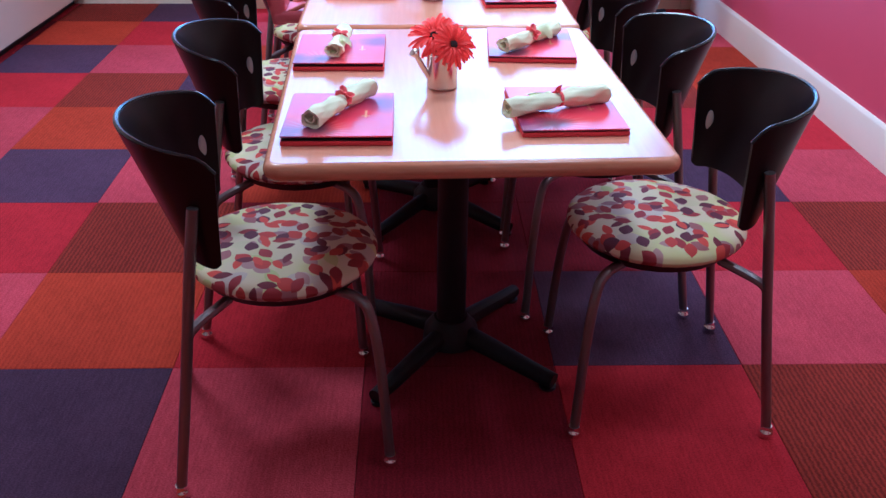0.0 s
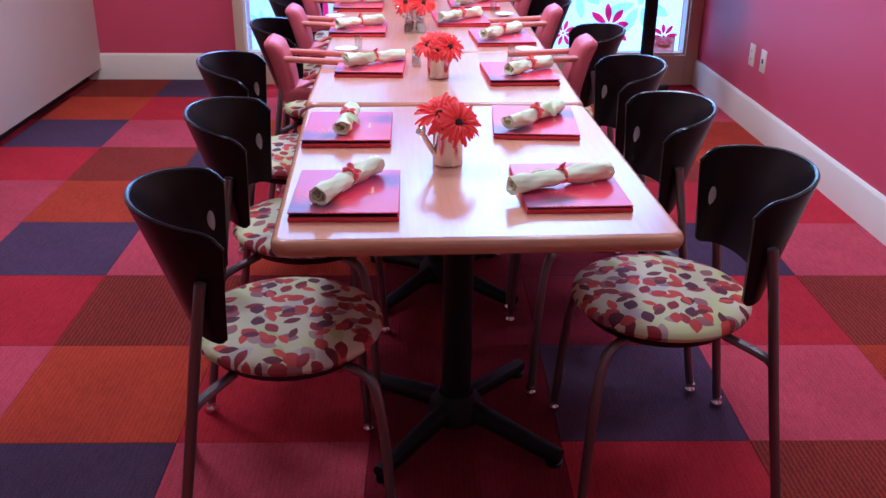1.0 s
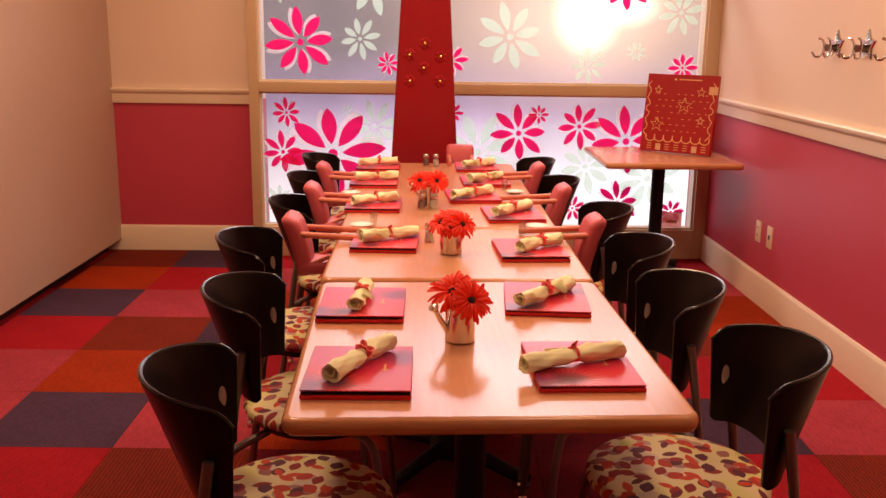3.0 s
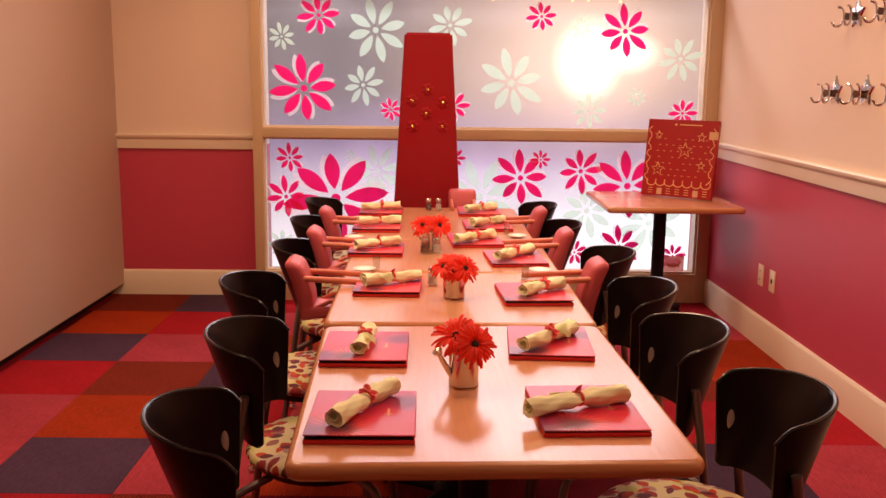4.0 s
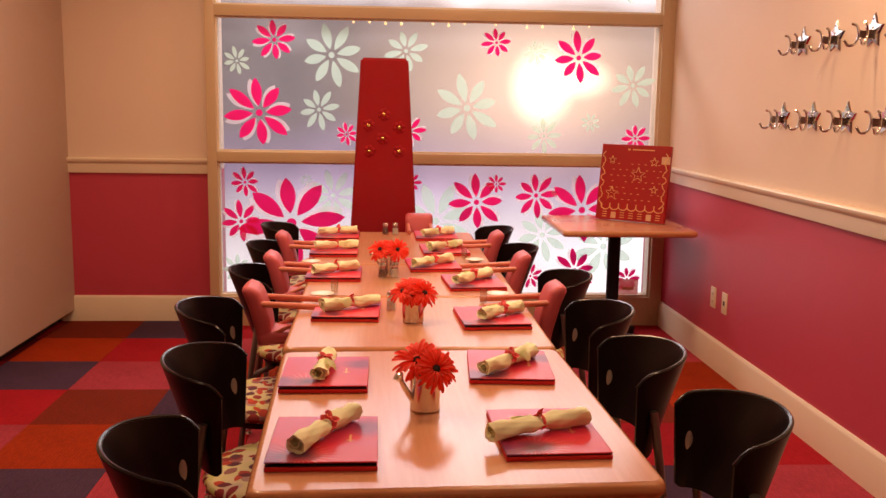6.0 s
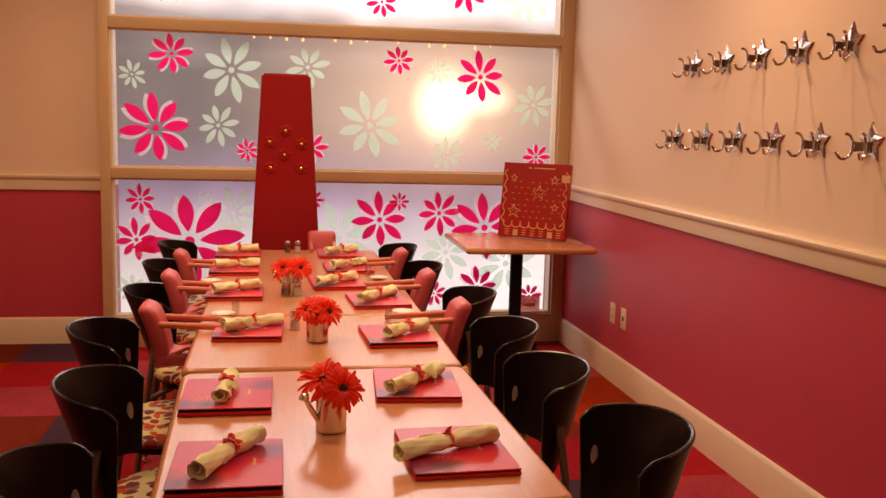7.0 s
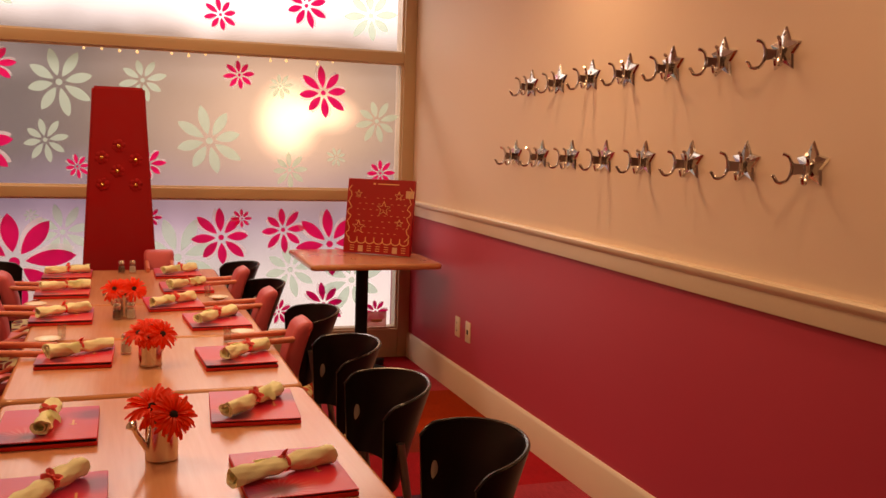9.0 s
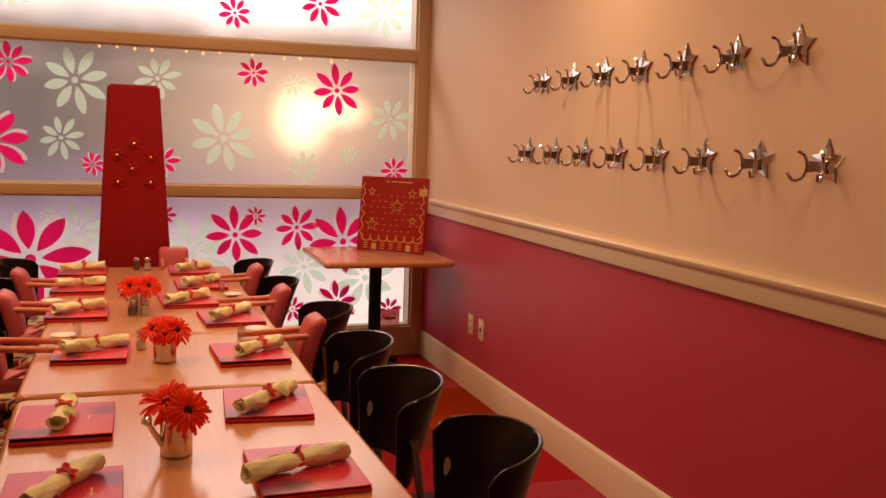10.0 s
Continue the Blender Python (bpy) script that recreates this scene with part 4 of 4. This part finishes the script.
    bmesh.ops.transform(bow, matrix=Matrix.Translation((0.004, 0, 0.0215)) @ Matrix.Rotation(bow_turn, 4, "X") @ Matrix.Translation((0, 0, 0.0175)) @ Matrix.Scale(0.8, 4), verts=bow.verts)
    part("bow", bow, RIBBON, d, "coral ribbon bow")
    return d


SETTINGS = ((-0.143, 1.842, 0, 0.05, -0.141, 1.855, 61, .225), (0.322, 1.885, 2, 0.0, 0.304, 1.868, 24, .24), (-0.168, 2.322, 0, 0.04, -0.172, 2.31, 84, .17),
            (0.312, 2.385, -4, 0.0, 0.306, 2.36, 48, .225), (-0.138, 3.05, -2, 0.03, -0.128, 3.041, 30, .21), (0.332, 2.945, 3, 0.04, 0.363, 2.93, 38, .18),
            (-0.213, 3.712, 0, 0.03, -0.207, 3.70, 32, .20))
SETTINGS_B = ((0.332, 3.54, 4, 0.0, 0.329, 3.53, 46, .21), (0.197, 3.93, 4, 0.0, 0.194, 3.885, 42, .22), (-0.240, 4.285, 0, 0.03, -0.231, 4.285, 18, .20),
              (-0.245, 4.775, 0, 0.02, -0.247, 4.77, 14, .20), (0.275, 4.335, 2, 0.0, 0.276, 4.31, 40, .20), (0.262, 4.79, 0, 0.0, 0.268, 4.76, 36, .19))
for k, (mx_, my_, ma, lift, nx_, ny_, na, length) in enumerate(SETTINGS + SETTINGS_B):
    lift *= 0.35
    menu(pose(mx_, my_, ZT + 0.0007, 0, 0, ma), lift)
    d_back = (my_ + 0.135) - ny_
    napkin(pose(nx_, ny_, ZT + 0.0165 + d_back * math.sin(lift), 0, 0, na), length, 11 + k, (0.5, -0.7, 0.2, 0.7, -0.4)[k % 5])

# ---------- flower cans ----------


def bloom(parent, m, r, seed):
    rng = random.Random(seed)
    bm = bmesh.new()
    for count, length, lift, drop in ((22, r, 0.0, 0.0), (20, r * 0.9, 0.18, 0.002), (16, r * 0.5, 0.42, 0.003)):
        for k in range(count):
            a = 2 * math.pi * (k + rng.random() * 0.5) / count
            ln, w, tilt = length * rng.uniform(0.85, 1.1), length * 0.125 * rng.uniform(0.85, 1.2), lift + rng.uniform(-0.16, 0.2)
            droop = rng.uniform(0.0, 0.2)
            mt = Matrix.Rotation(a, 4, "Z") @ Matrix.Rotation(-tilt, 4, "Y") @ Matrix.Rotation(rng.uniform(-0.3, 0.3), 4, "X")
            prev_row = None
            for s in range(6):
                t = s / 5
                x = r * 0.2 + ln * 0.85 * t
                half = w * (0.42 + 0.58 * t) * (1 - 0.55 * max(0.0, t - 0.6) ** 2 / 0.16)
                z = drop - droop * ln * t * t + 0.12 * ln * math.sin(3 * t)
                row = [bm.verts.new(mt @ Vector(q)) for q in ((x, -half, z), (x, -half * 0.4, z - half * 0.28), (x, half * 0.4, z - half * 0.28), (x, half, z))]
                if prev_row:
                    for i in range(3):
                        bm.faces.new((prev_row[i], row[i], row[i + 1], prev_row[i + 1]))
                prev_row = row
    bmesh.ops.transform(bm, matrix=m, verts=bm.verts)
    p = part("bloom", bm, PETAL, parent, "red silk gerbera bloom")
    disc = lathe(((0, 0.0115), (r * 0.1, 0.011), (r * 0.16, 0.0095), (r * 0.2, 0.004), (r * 0.2, -0.004), (0, -0.005)), 16, m=m)
    part("flower_centre", disc, DISC, p, "dark brown centre")
    calyx = lathe(((r * 0.5, -0.004), (r * 0.46, -0.1 * r), (r * 0.3, -0.28 * r), (r * 0.12, -0.4 * r), (0, -0.42 * r)), 16, m=m)
    part("calyx", calyx, PETAL, p)
    stem = m.translation
    part("stem", tube(smooth_path([tuple(stem), (stem.x * 0.5, stem.y * 0.5, (stem.z + 0.05) / 2), (0.0, 0.0, 0.012)], 4), 0.0022, 6), STEMGREEN, parent)
    return p


STEMGREEN = mat("green_flower_stem", (0.04, 0.12, 0.03, 1), 0.6)


def flower_can(m, blooms, spout_turn, label, seed):
    d = thing("flower_can", m, label, "flower pot", "flower cans along the tables")
    part("can_body", lathe(((0, 0.0), (0.033, 0.0), (0.035, 0.002), (0.0345, 0.006), (0.0345, 0.078), (0.0362, 0.080), (0.0362, 0.083), (0.034, 0.084), (0.0325, 0.08), (0.032, 0.006), (0, 0.006)), 32), TIN, d)
    c, s = math.cos(spout_turn), math.sin(spout_turn)
    sp = part("spout", tube([(c * q, s * q, h) for q, h in ((0.031, 0.025), (0.045, 0.046), (0.058, 0.068), (0.064, 0.080))], 0.0075, 12, r1=0.005), TIN, d)
    rose = lathe(((0, -0.008), (0.006, -0.008), (0.0125, 0.004), (0.0125, 0.006), (0.008, 0.009), (0, 0.010)), 16)
    dirv = Vector((c * 0.6, s * 0.6, 0.8))
    bmesh.ops.transform(rose, matrix=Matrix.Translation((c * 0.066, s * 0.066, 0.084)) @ dirv.to_track_quat("Z", "Y").to_matrix().to_4x4(), verts=rose.verts)
    part("rose", rose, TIN, sp, "round spout rose")
    for k, (x, y, z, tx, tz, r) in enumerate(blooms):
        bloom(d, Matrix.Translation((x, y, z)) @ Matrix.Rotation(radians(tz), 4, "Z") @ Matrix.Rotation(radians(tx), 4, "X"), r, seed + k)
    return d


FL = "small tin watering can holding red gerberas"
flower_can(pose(0.073, 2.068, ZT + 0.0007), ((0.022, -0.028, 0.102, 54, 18, 0.050), (-0.018, 0.002, 0.112, 36, -14, 0.054), (0.006, 0.022, 0.118, 10, 10, 0.044)), radians(205), FL, 40)
flower_can(pose(0.076, 2.925, ZT + 0.0007), ((0.034, -0.02, 0.096, 52, 26, 0.046), (-0.032, -0.008, 0.098, 34, -34, 0.047), (0.002, 0.012, 0.112, 22, 0, 0.048), (-0.006, -0.03, 0.09, 58, -6, 0.036)), radians(35), FL, 50)
flower_can(pose(0.006, 3.735, ZT + 0.0007), ((0.034, -0.018, 0.104, 52, 22, 0.049), (-0.034, -0.014, 0.104, 48, -22, 0.049), (0.0, 0.028, 0.114, 8, 0, 0.048)), radians(195), FL, 60)


def shaker(m, filling, label):
    d = thing("shaker", m, label, "shaker", "salt and pepper shakers")
    part("glass_body", lathe(((0, 0), (0.017, 0), (0.018, 0.003), (0.0155, 0.04), (0.0145, 0.048), (0.0125, 0.048), (0.0135, 0.04), (0.0155, 0.006), (0, 0.006)), 12), CLEAR, d)
    part("filling", lathe(((0, 0.0062), (0.0150, 0.0062), (0.0138, 0.034), (0, 0.035)), 12), filling, d)
    part("cap", lathe(((0.0148, 0.048), (0.0152, 0.058), (0.011, 0.065), (0, 0.067)), 16), CHROME, d, "chrome domed cap")
    return d


SALT = mat("white_salt", (0.8, 0.78, 0.75, 1), 0.9)
PEPPER = mat("ground_pepper", (0.06, 0.045, 0.035, 1), 0.9, vary=0.4, fine=900)
for x, y, f, lb in ((-0.02, 3.66, PEPPER, "glass pepper shaker with chrome cap"), (0.03, 3.665, SALT, "glass salt shaker with chrome cap"),
                    (0.0, 4.86, PEPPER, "glass pepper shaker with chrome cap"), (0.052, 4.862, SALT, "glass salt shaker with chrome cap"), (0.008, 3.085, SALT, "glass salt shaker with chrome cap")):
    shaker(pose(x, y, ZT + 0.0007), f, lb)


def saucer(m):
    d = lathe(((0, 0.0), (0.022, 0.0), (0.024, 0.003), (0.040, 0.010), (0.042, 0.012), (0.040, 0.0125), (0.024, 0.006), (0, 0.005)), 28)
    ob = part("saucer", d, SAUCER)
    ob.matrix_basis = m
    return tagged(ob, "small cream glazed doll saucer on table", "saucer", "doll saucers")


def tumbler(m):
    ob = part("tumbler", lathe(((0, 0), (0.012, 0), (0.0125, 0.003), (0.0145, 0.05), (0.0132, 0.05), (0.0112, 0.006), (0, 0.006)), 16), CLEAR)
    ob.matrix_basis = m
    return tagged(ob, "small clear doll tumbler on table", "tumbler", "doll tumblers")


for x, y in ((-0.236, 3.31), (0.40, 3.32), (0.39, 4.05), (-0.325, 3.985), (-0.335, 4.53)):
    saucer(pose(x, y, ZT + 0.0007))
for x, y in ((-0.195, 3.35), (0.335, 3.20), (0.35, 4.12)):
    tumbler(pose(x, y, ZT + 0.0007))

# ---------- tall red chair at the head ----------
tall = thing("throne_chair", pose(-0.008, 5.28, 0), "tall red upholstered throne chair with gold studs", "chair")
bm = bmesh.new()
rows = []
for k in range(13):
    t = k / 12
    z = 0.40 + 1.268 * t
    hw = 0.194 - 0.062 * min(1, max(0, (z - 0.6) / 1.05))
    rows.append([bm.verts.new((x, y, z)) for x, y in rounded_rect(-hw, hw, -0.045, 0.045, 0.018, 4)])
for a, b in zip(rows, rows[1:]):
    for i in range(len(a)):
        bm.faces.new((a[i], a[(i + 1) % len(a)], b[(i + 1) % len(a)], b[i]))
bm.faces.new(rows[0][::-1]), bm.faces.new(rows[-1])
bmesh.ops.bevel(bm, geom=[e for e in bm.edges if all(v in rows[-1] for v in e.verts)], offset=0.012, segments=3, affect="EDGES")
back = part("backrest", bm, REDVELVET, tall)
part("seat", box(-0.21, 0.21, -0.2, 0.045, 0.36, 0.46, 0.03, 4), REDVELVET, tall)
for x in (-0.17, 0.17):
    for y in (-0.16, 0.01):
        part("leg", tube([(x, y, 0.0), (x, y, 0.365)], 0.016, 10, r1=0.022), IRON, tall)
for x, z in ((-0.001, 1.359), (-0.086, 1.297), (0.084, 1.288), (-0.008, 1.227), (-0.083, 1.155), (0.083, 1.155)):
    tuft = bmesh.new()
    for k in range(6):
        a = 2 * math.pi * k / 6 + 0.3
        lathe(((0, 0.006), (0.010, 0.004), (0.016, 0)), 10, tuft, Matrix.Translation((x + 0.021 * math.cos(a), -0.0452, z + 0.021 * math.sin(a))) @ Matrix.Rotation(math.pi / 2, 4, "X"))
    part("tuft", tuft, REDVELVET, back, "puckered red fabric rosette")
    part("stud", lathe(((0, 0.016), (0.006, 0.0145), (0.0115, 0.008), (0.0125, 0.002), (0, 0.001)), 10, m=Matrix.Translation((x, -0.046, z)) @ Matrix.Rotation(math.pi / 2, 4, "X")), CRYSTAL, back, "gold crystal stud")

# ---------- red sign board on the side table ----------
sign = thing("calendar_box", pose(1.472, 5.484, ZT + 0.001, 0, 0, -39), "red printed cardboard box with gold stars on table", "box")
tilt = Matrix.Rotation(radians(-8), 4, "X")
SW, SH = 0.222, 0.465


def on_board(bm):
    bmesh.ops.transform(bm, matrix=tilt, verts=bm.verts)
    return bm


board = part("board", on_board(box(-SW, SW, 0.0, 0.03, 0.004, SH, 0.003, 1)), BOARDRED, sign)
UP = Matrix.Rotation(math.pi / 2, 4, "X")


def star_outline(r, inner=0.42, turn=math.pi / 2):
    return [((r if k % 2 == 0 else r * inner) * math.cos(turn + math.pi * k / 5), (r if k % 2 == 0 else r * inner) * math.sin(turn + math.pi * k / 5)) for k in range(10)]


for x, z, r in ((0.03, 0.285, 0.046), (-0.13, 0.165, 0.042), (0.125, 0.365, 0.028), (-0.145, 0.37, 0.024), (0.14, 0.2, 0.024)):
    ring = tube([(x + px, -0.001, z + pz) for px, pz in star_outline(r) + star_outline(r)[:1]], 0.0028, 6)
    part("printed_star", on_board(ring), GOLDINK, board)
for s in (-1, 1):
    wav = [(s * (SW - 0.022 - 0.010 * math.cos(q * 0.9) - 0.008 * (q % 5 == 0)), -0.0008, 0.09 + 0.33 * q / 34) for q in range(35)]
    part("printed_border", on_board(tube(wav, 0.003, 5)), GOLDINK, board)
dash = None
for k in range(7):
    for q in range(8):
        if (k * 3 + q * 5) % 7 != 0:
            at_ = tilt @ Vector((-0.143 + 0.043 * q + 0.012 * (k % 2), 0, 0.132 + 0.036 * k))
            if dash is None:
                dash = part("printed_dash", on_board(box(-0.007, 0.007, -0.0012, 0.001, -0.0015, 0.0015)), GOLDINK, board, smooth=False)
                ob = dash
            else:
                ob = new("printed_dash", dash.data)
                ob.parent = board
            ob.location = at_
for q in range(7):
    x = -0.19 + 0.057 * q
    part("printed_scallop", on_board(tube([(x, -0.0008, 0.105)] + [(x + 0.0285 - 0.0285 * math.cos(a * math.pi / 6), -0.0008, 0.085 - 0.02 * math.sin(a * math.pi / 6)) for a in range(7)] + [(x + 0.057, -0.0008, 0.105)], 0.0032, 5)), GOLDINK, board)
    if q in (1, 5):
        part("printed_door", on_board(box(x + 0.012, x + 0.044, -0.0012, 0.001, 0.014, 0.052)), BOARDEDGE, board, smooth=False)
    else:
        for z in (0.02, 0.034, 0.048):
            part("printed_bar", on_board(box(x + 0.014, x + 0.042, -0.0012, 0.001, z, z + 0.004)), GOLDINK, board, smooth=False)
head = bmesh.new()
box(-0.02, 0.12, -0.0012, 0.001, 0.432, 0.438, bm=head)
box(-0.05, -0.035, -0.0012, 0.001, 0.430, 0.440, bm=head)
part("printed_heading", on_board(head), GOLDINK, board, smooth=False)
part("flap", on_board(box(0.17, SW + 0.001, -0.002, 0.001, 0.355, 0.40)), BOARDEDGE, board, "pale gold corner flap", smooth=False)
part("prop", box(-0.03, 0.03, 0.075, 0.079, 0.0, 0.2, turn=Matrix.Rotation(radians(6), 4, "X") @ Matrix.Translation((0, 0.015, 0))), BOARDEDGE, sign, smooth=False)

card = part("notice_card", box(1.53, 1.665, 5.878, 5.884, 0.205, 0.305, 0.001, 1), MAUVECARD)
tagged(card, "small mauve notice card taped inside the window", "card")
part("printed_mark", box(1.56, 1.635, 5.8768, 5.8785, 0.235, 0.255), GOLDINK, card, smooth=False)

# ---------- star hooks ----------


def star_hook(m):
    """On a wall whose outward normal is -x; z = 0 is the star's centre."""
    d = thing("coat_hook", m, "polished chrome star-shaped double coat hook on wall", "coat hook", "star hooks on the wall")
    bm = bmesh.new()
    out = star_outline(0.071, 0.54)
    flat = [bm.verts.new((0, x, y)) for x, y in out]
    rise = [bm.verts.new((-0.007, x * 0.9, y * 0.9)) for x, y in out]
    mid = bm.verts.new((-0.012, 0, 0))
    for i in range(10):
        j = (i + 1) % 10
        bm.faces.new((flat[i], flat[j], rise[j], rise[i]))
        bm.faces.new((rise[i], rise[j], mid))
    bm.faces.new(flat[::-1])
    part("star_plate", bm, HOOKCHROME, d, smooth=False)
    for z in (0.045, 0.014):
        part("screw", lathe(((0, 0.0), (0.004, 0.0), (0.003, 0.002), (0, 0.0025)), 10, m=Matrix.Translation((-0.0085, 0, z)) @ Matrix.Rotation(-math.pi / 2, 4, "Y")), STEEL, d)
    for s in (-1, 1):
        a = radians(36) * s
        n = Vector((-math.cos(a), math.sin(a), 0))
        o = Vector((-0.008, s * 0.006, -0.012))
        e = o + n * 0.046
        strip = bmesh.new()
        side = Vector((n.y, -n.x, 0)) * 0.0025
        ring = []
        for q, h in ((0.0, 0.02), (0.25, 0.0155), (0.55, 0.0145), (0.85, 0.0165), (1.0, 0.018)):
            p = o + n * 0.046 * q
            ring.append([strip.verts.new(p + side * sx + Vector((0, 0, h * sz))) for sx, sz in ((-1, -1), (1, -1), (1, 1), (-1, 1))])
        for u, w in zip(ring, ring[1:]):
            for k in range(4):
                strip.faces.new((u[k], u[(k + 1) % 4], w[(k + 1) % 4], w[k]))
        strip.faces.new(ring[0][::-1]), strip.faces.new(ring[-1])
        hk = part("hook_arm", strip, HOOKCHROME, d)
        s_curve = [e + n * 0.026 + Vector((0, 0, 0.042)), e + n * 0.008 + Vector((0, 0, 0.034)), e + Vector((0, 0, 0.012)), e + n * 0.001 + Vector((0, 0, -0.014)),
                   e + n * 0.012 + Vector((0, 0, -0.036)), e + n * 0.034 + Vector((0, 0, -0.040)), e + n * 0.048 + Vector((0, 0, -0.022))]
        part("prong", tube(smooth_path([tuple(q) for q in s_curve], 5), 0.0052, 8), HOOKCHROME, hk)
        part("tip", lathe(((0, -0.006), (0.005, -0.0035), (0.0062, 0), (0.005, 0.0035), (0, 0.006)), 10, m=Matrix.Translation(s_curve[-1])), HOOKCHROME, hk)
    return d


hook0 = star_hook(pose(east(4.076), 4.076, 1.720))
for k in range(1, 7):
    y = 4.076 - 0.2905 * k
    copy_thing(hook0, pose(east(y), y, 1.720 + 0.003 * k))
for k in range(8):
    y = 4.223 - 0.2915 * k
    copy_thing(hook0, pose(east(y), y, 1.391 + 0.002 * k))

# ---------- wall outlets ----------
for y, toggle in ((4.937, False), (4.773, True)):
    o = thing("wall_outlet", pose(east(y), y, 0.387), "ivory plastic outlet plate on raspberry wall" if not toggle else "ivory plastic switch plate on raspberry wall", "outlet")
    plate = part("plate", box(-0.006, 0.001, -0.036, 0.036, -0.058, 0.058, 0.003, 2), OUTLET, o)
    if toggle:
        part("jack", box(-0.008, -0.004, -0.01, 0.01, -0.012, 0.012, 0.001, 1), SLOT, plate)
    else:
        for z in (-0.022, 0.022):
            part("socket", box(-0.0075, -0.004, -0.015, 0.015, z - 0.014, z + 0.014, 0.002, 2), OUTLET, plate)
            part("slot", box(-0.0082, -0.007, -0.006, -0.004, z - 0.005, z + 0.006), SLOT, plate, smooth=False)
            part("slot", box(-0.0082, -0.007, 0.004, 0.006, z - 0.005, z + 0.006), SLOT, plate, smooth=False)

# ---------- carpet tiles ----------
WIDE, DEEP, TX, TY, TURN = 0.4925, 0.5, -0.614, 2.026, radians(-0.8)
COLOURS = {
    "r": carpet("red_carpet", (0.42, 0.016, 0.024, 1), (0.25, 0.008, 0.014, 1), 0.08),
    "p": carpet("pink_carpet", (0.48, 0.065, 0.09, 1), (0.31, 0.03, 0.045, 1), 0.07),
    "o": carpet("orange_carpet", (0.43, 0.05, 0.010, 1), (0.26, 0.02, 0.006, 1), 0.18),
    "b": carpet("rust_brown_carpet", (0.26, 0.032, 0.014, 1), (0.09, 0.011, 0.007, 1), 0.5),
    "v": carpet("purple_carpet", (0.09, 0.046, 0.085, 1), (0.05, 0.025, 0.05, 1), 0.06),
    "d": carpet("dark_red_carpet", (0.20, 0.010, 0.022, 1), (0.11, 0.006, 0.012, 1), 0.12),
}
# set tiles by row (away from the tables' near end) and columns from -3 to 4, the darkest red (d) mostly below the
# tables; the rest is drawn by lot
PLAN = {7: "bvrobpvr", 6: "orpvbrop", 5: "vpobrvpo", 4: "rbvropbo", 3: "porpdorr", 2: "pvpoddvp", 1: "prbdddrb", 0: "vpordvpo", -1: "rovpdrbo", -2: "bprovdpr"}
lot = random.Random(5)


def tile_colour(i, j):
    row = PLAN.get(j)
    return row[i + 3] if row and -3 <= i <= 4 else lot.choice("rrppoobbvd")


floor = thing("floor", pose(0, 0, 0), "floor of multicoloured square carpet tiles", "floor", kind="structure")
part("underlay", box(XL - 0.3, XR + 0.12, YS - 0.1, YP + 0.2, -0.08, -0.006), BLACKRUB, floor, smooth=False)


def clipped(poly, axis, limit, keep_less):
    out = []
    for p, q in zip(poly, poly[1:] + poly[:1]):
        a, b = (p[axis] <= limit) == keep_less, (q[axis] <= limit) == keep_less
        if a:
            out.append(p)
        if a != b:
            t = (limit - p[axis]) / (q[axis] - p[axis])
            out.append((p[0] + t * (q[0] - p[0]), p[1] + t * (q[1] - p[1])))
    return out


def tile_mesh(poly):
    bm = bmesh.new()
    cx, cy = sum(p[0] for p in poly) / len(poly), sum(p[1] for p in poly) / len(poly)
    low = [bm.verts.new((x, y, -0.006)) for x, y in poly]
    mid = [bm.verts.new((x, y, -0.0015)) for x, y in poly]
    top = [bm.verts.new((x + (cx - x) * 0.003, y + (cy - y) * 0.003, 0.0)) for x, y in poly]
    for a, b in ((low, mid), (mid, top)):
        for i in range(len(a)):
            j = (i + 1) % len(a)
            bm.faces.new((a[i], a[j], b[j], b[i]))
    bm.faces.new(top)
    return bm


cosT, sinT = math.cos(TURN), math.sin(TURN)
whole = {}
for j in range(-9, 9):
    for i in range(-4, 6):
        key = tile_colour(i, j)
        raw = [(0.0005, 0.0005), (WIDE - 0.0005, 0.0005), (WIDE - 0.0005, DEEP - 0.0005), (0.0005, DEEP - 0.0005)]
        ox, oy = TX + i * WIDE * cosT - j * DEEP * sinT, TY + i * WIDE * sinT + j * DEEP * cosT
        poly = [(ox + x * cosT - y * sinT, oy + x * sinT + y * cosT) for x, y in raw]
        cut = poly
        for axis, limit, less in ((0, XR + 0.09, True), (0, XL - 0.2, False), (1, YP - 0.001, True), (1, YS + 0.001, False)):
            cut = clipped(cut, axis, limit, less) if cut else cut
        if len(cut) < 3:
            continue
        if cut == poly:
            if key not in whole:
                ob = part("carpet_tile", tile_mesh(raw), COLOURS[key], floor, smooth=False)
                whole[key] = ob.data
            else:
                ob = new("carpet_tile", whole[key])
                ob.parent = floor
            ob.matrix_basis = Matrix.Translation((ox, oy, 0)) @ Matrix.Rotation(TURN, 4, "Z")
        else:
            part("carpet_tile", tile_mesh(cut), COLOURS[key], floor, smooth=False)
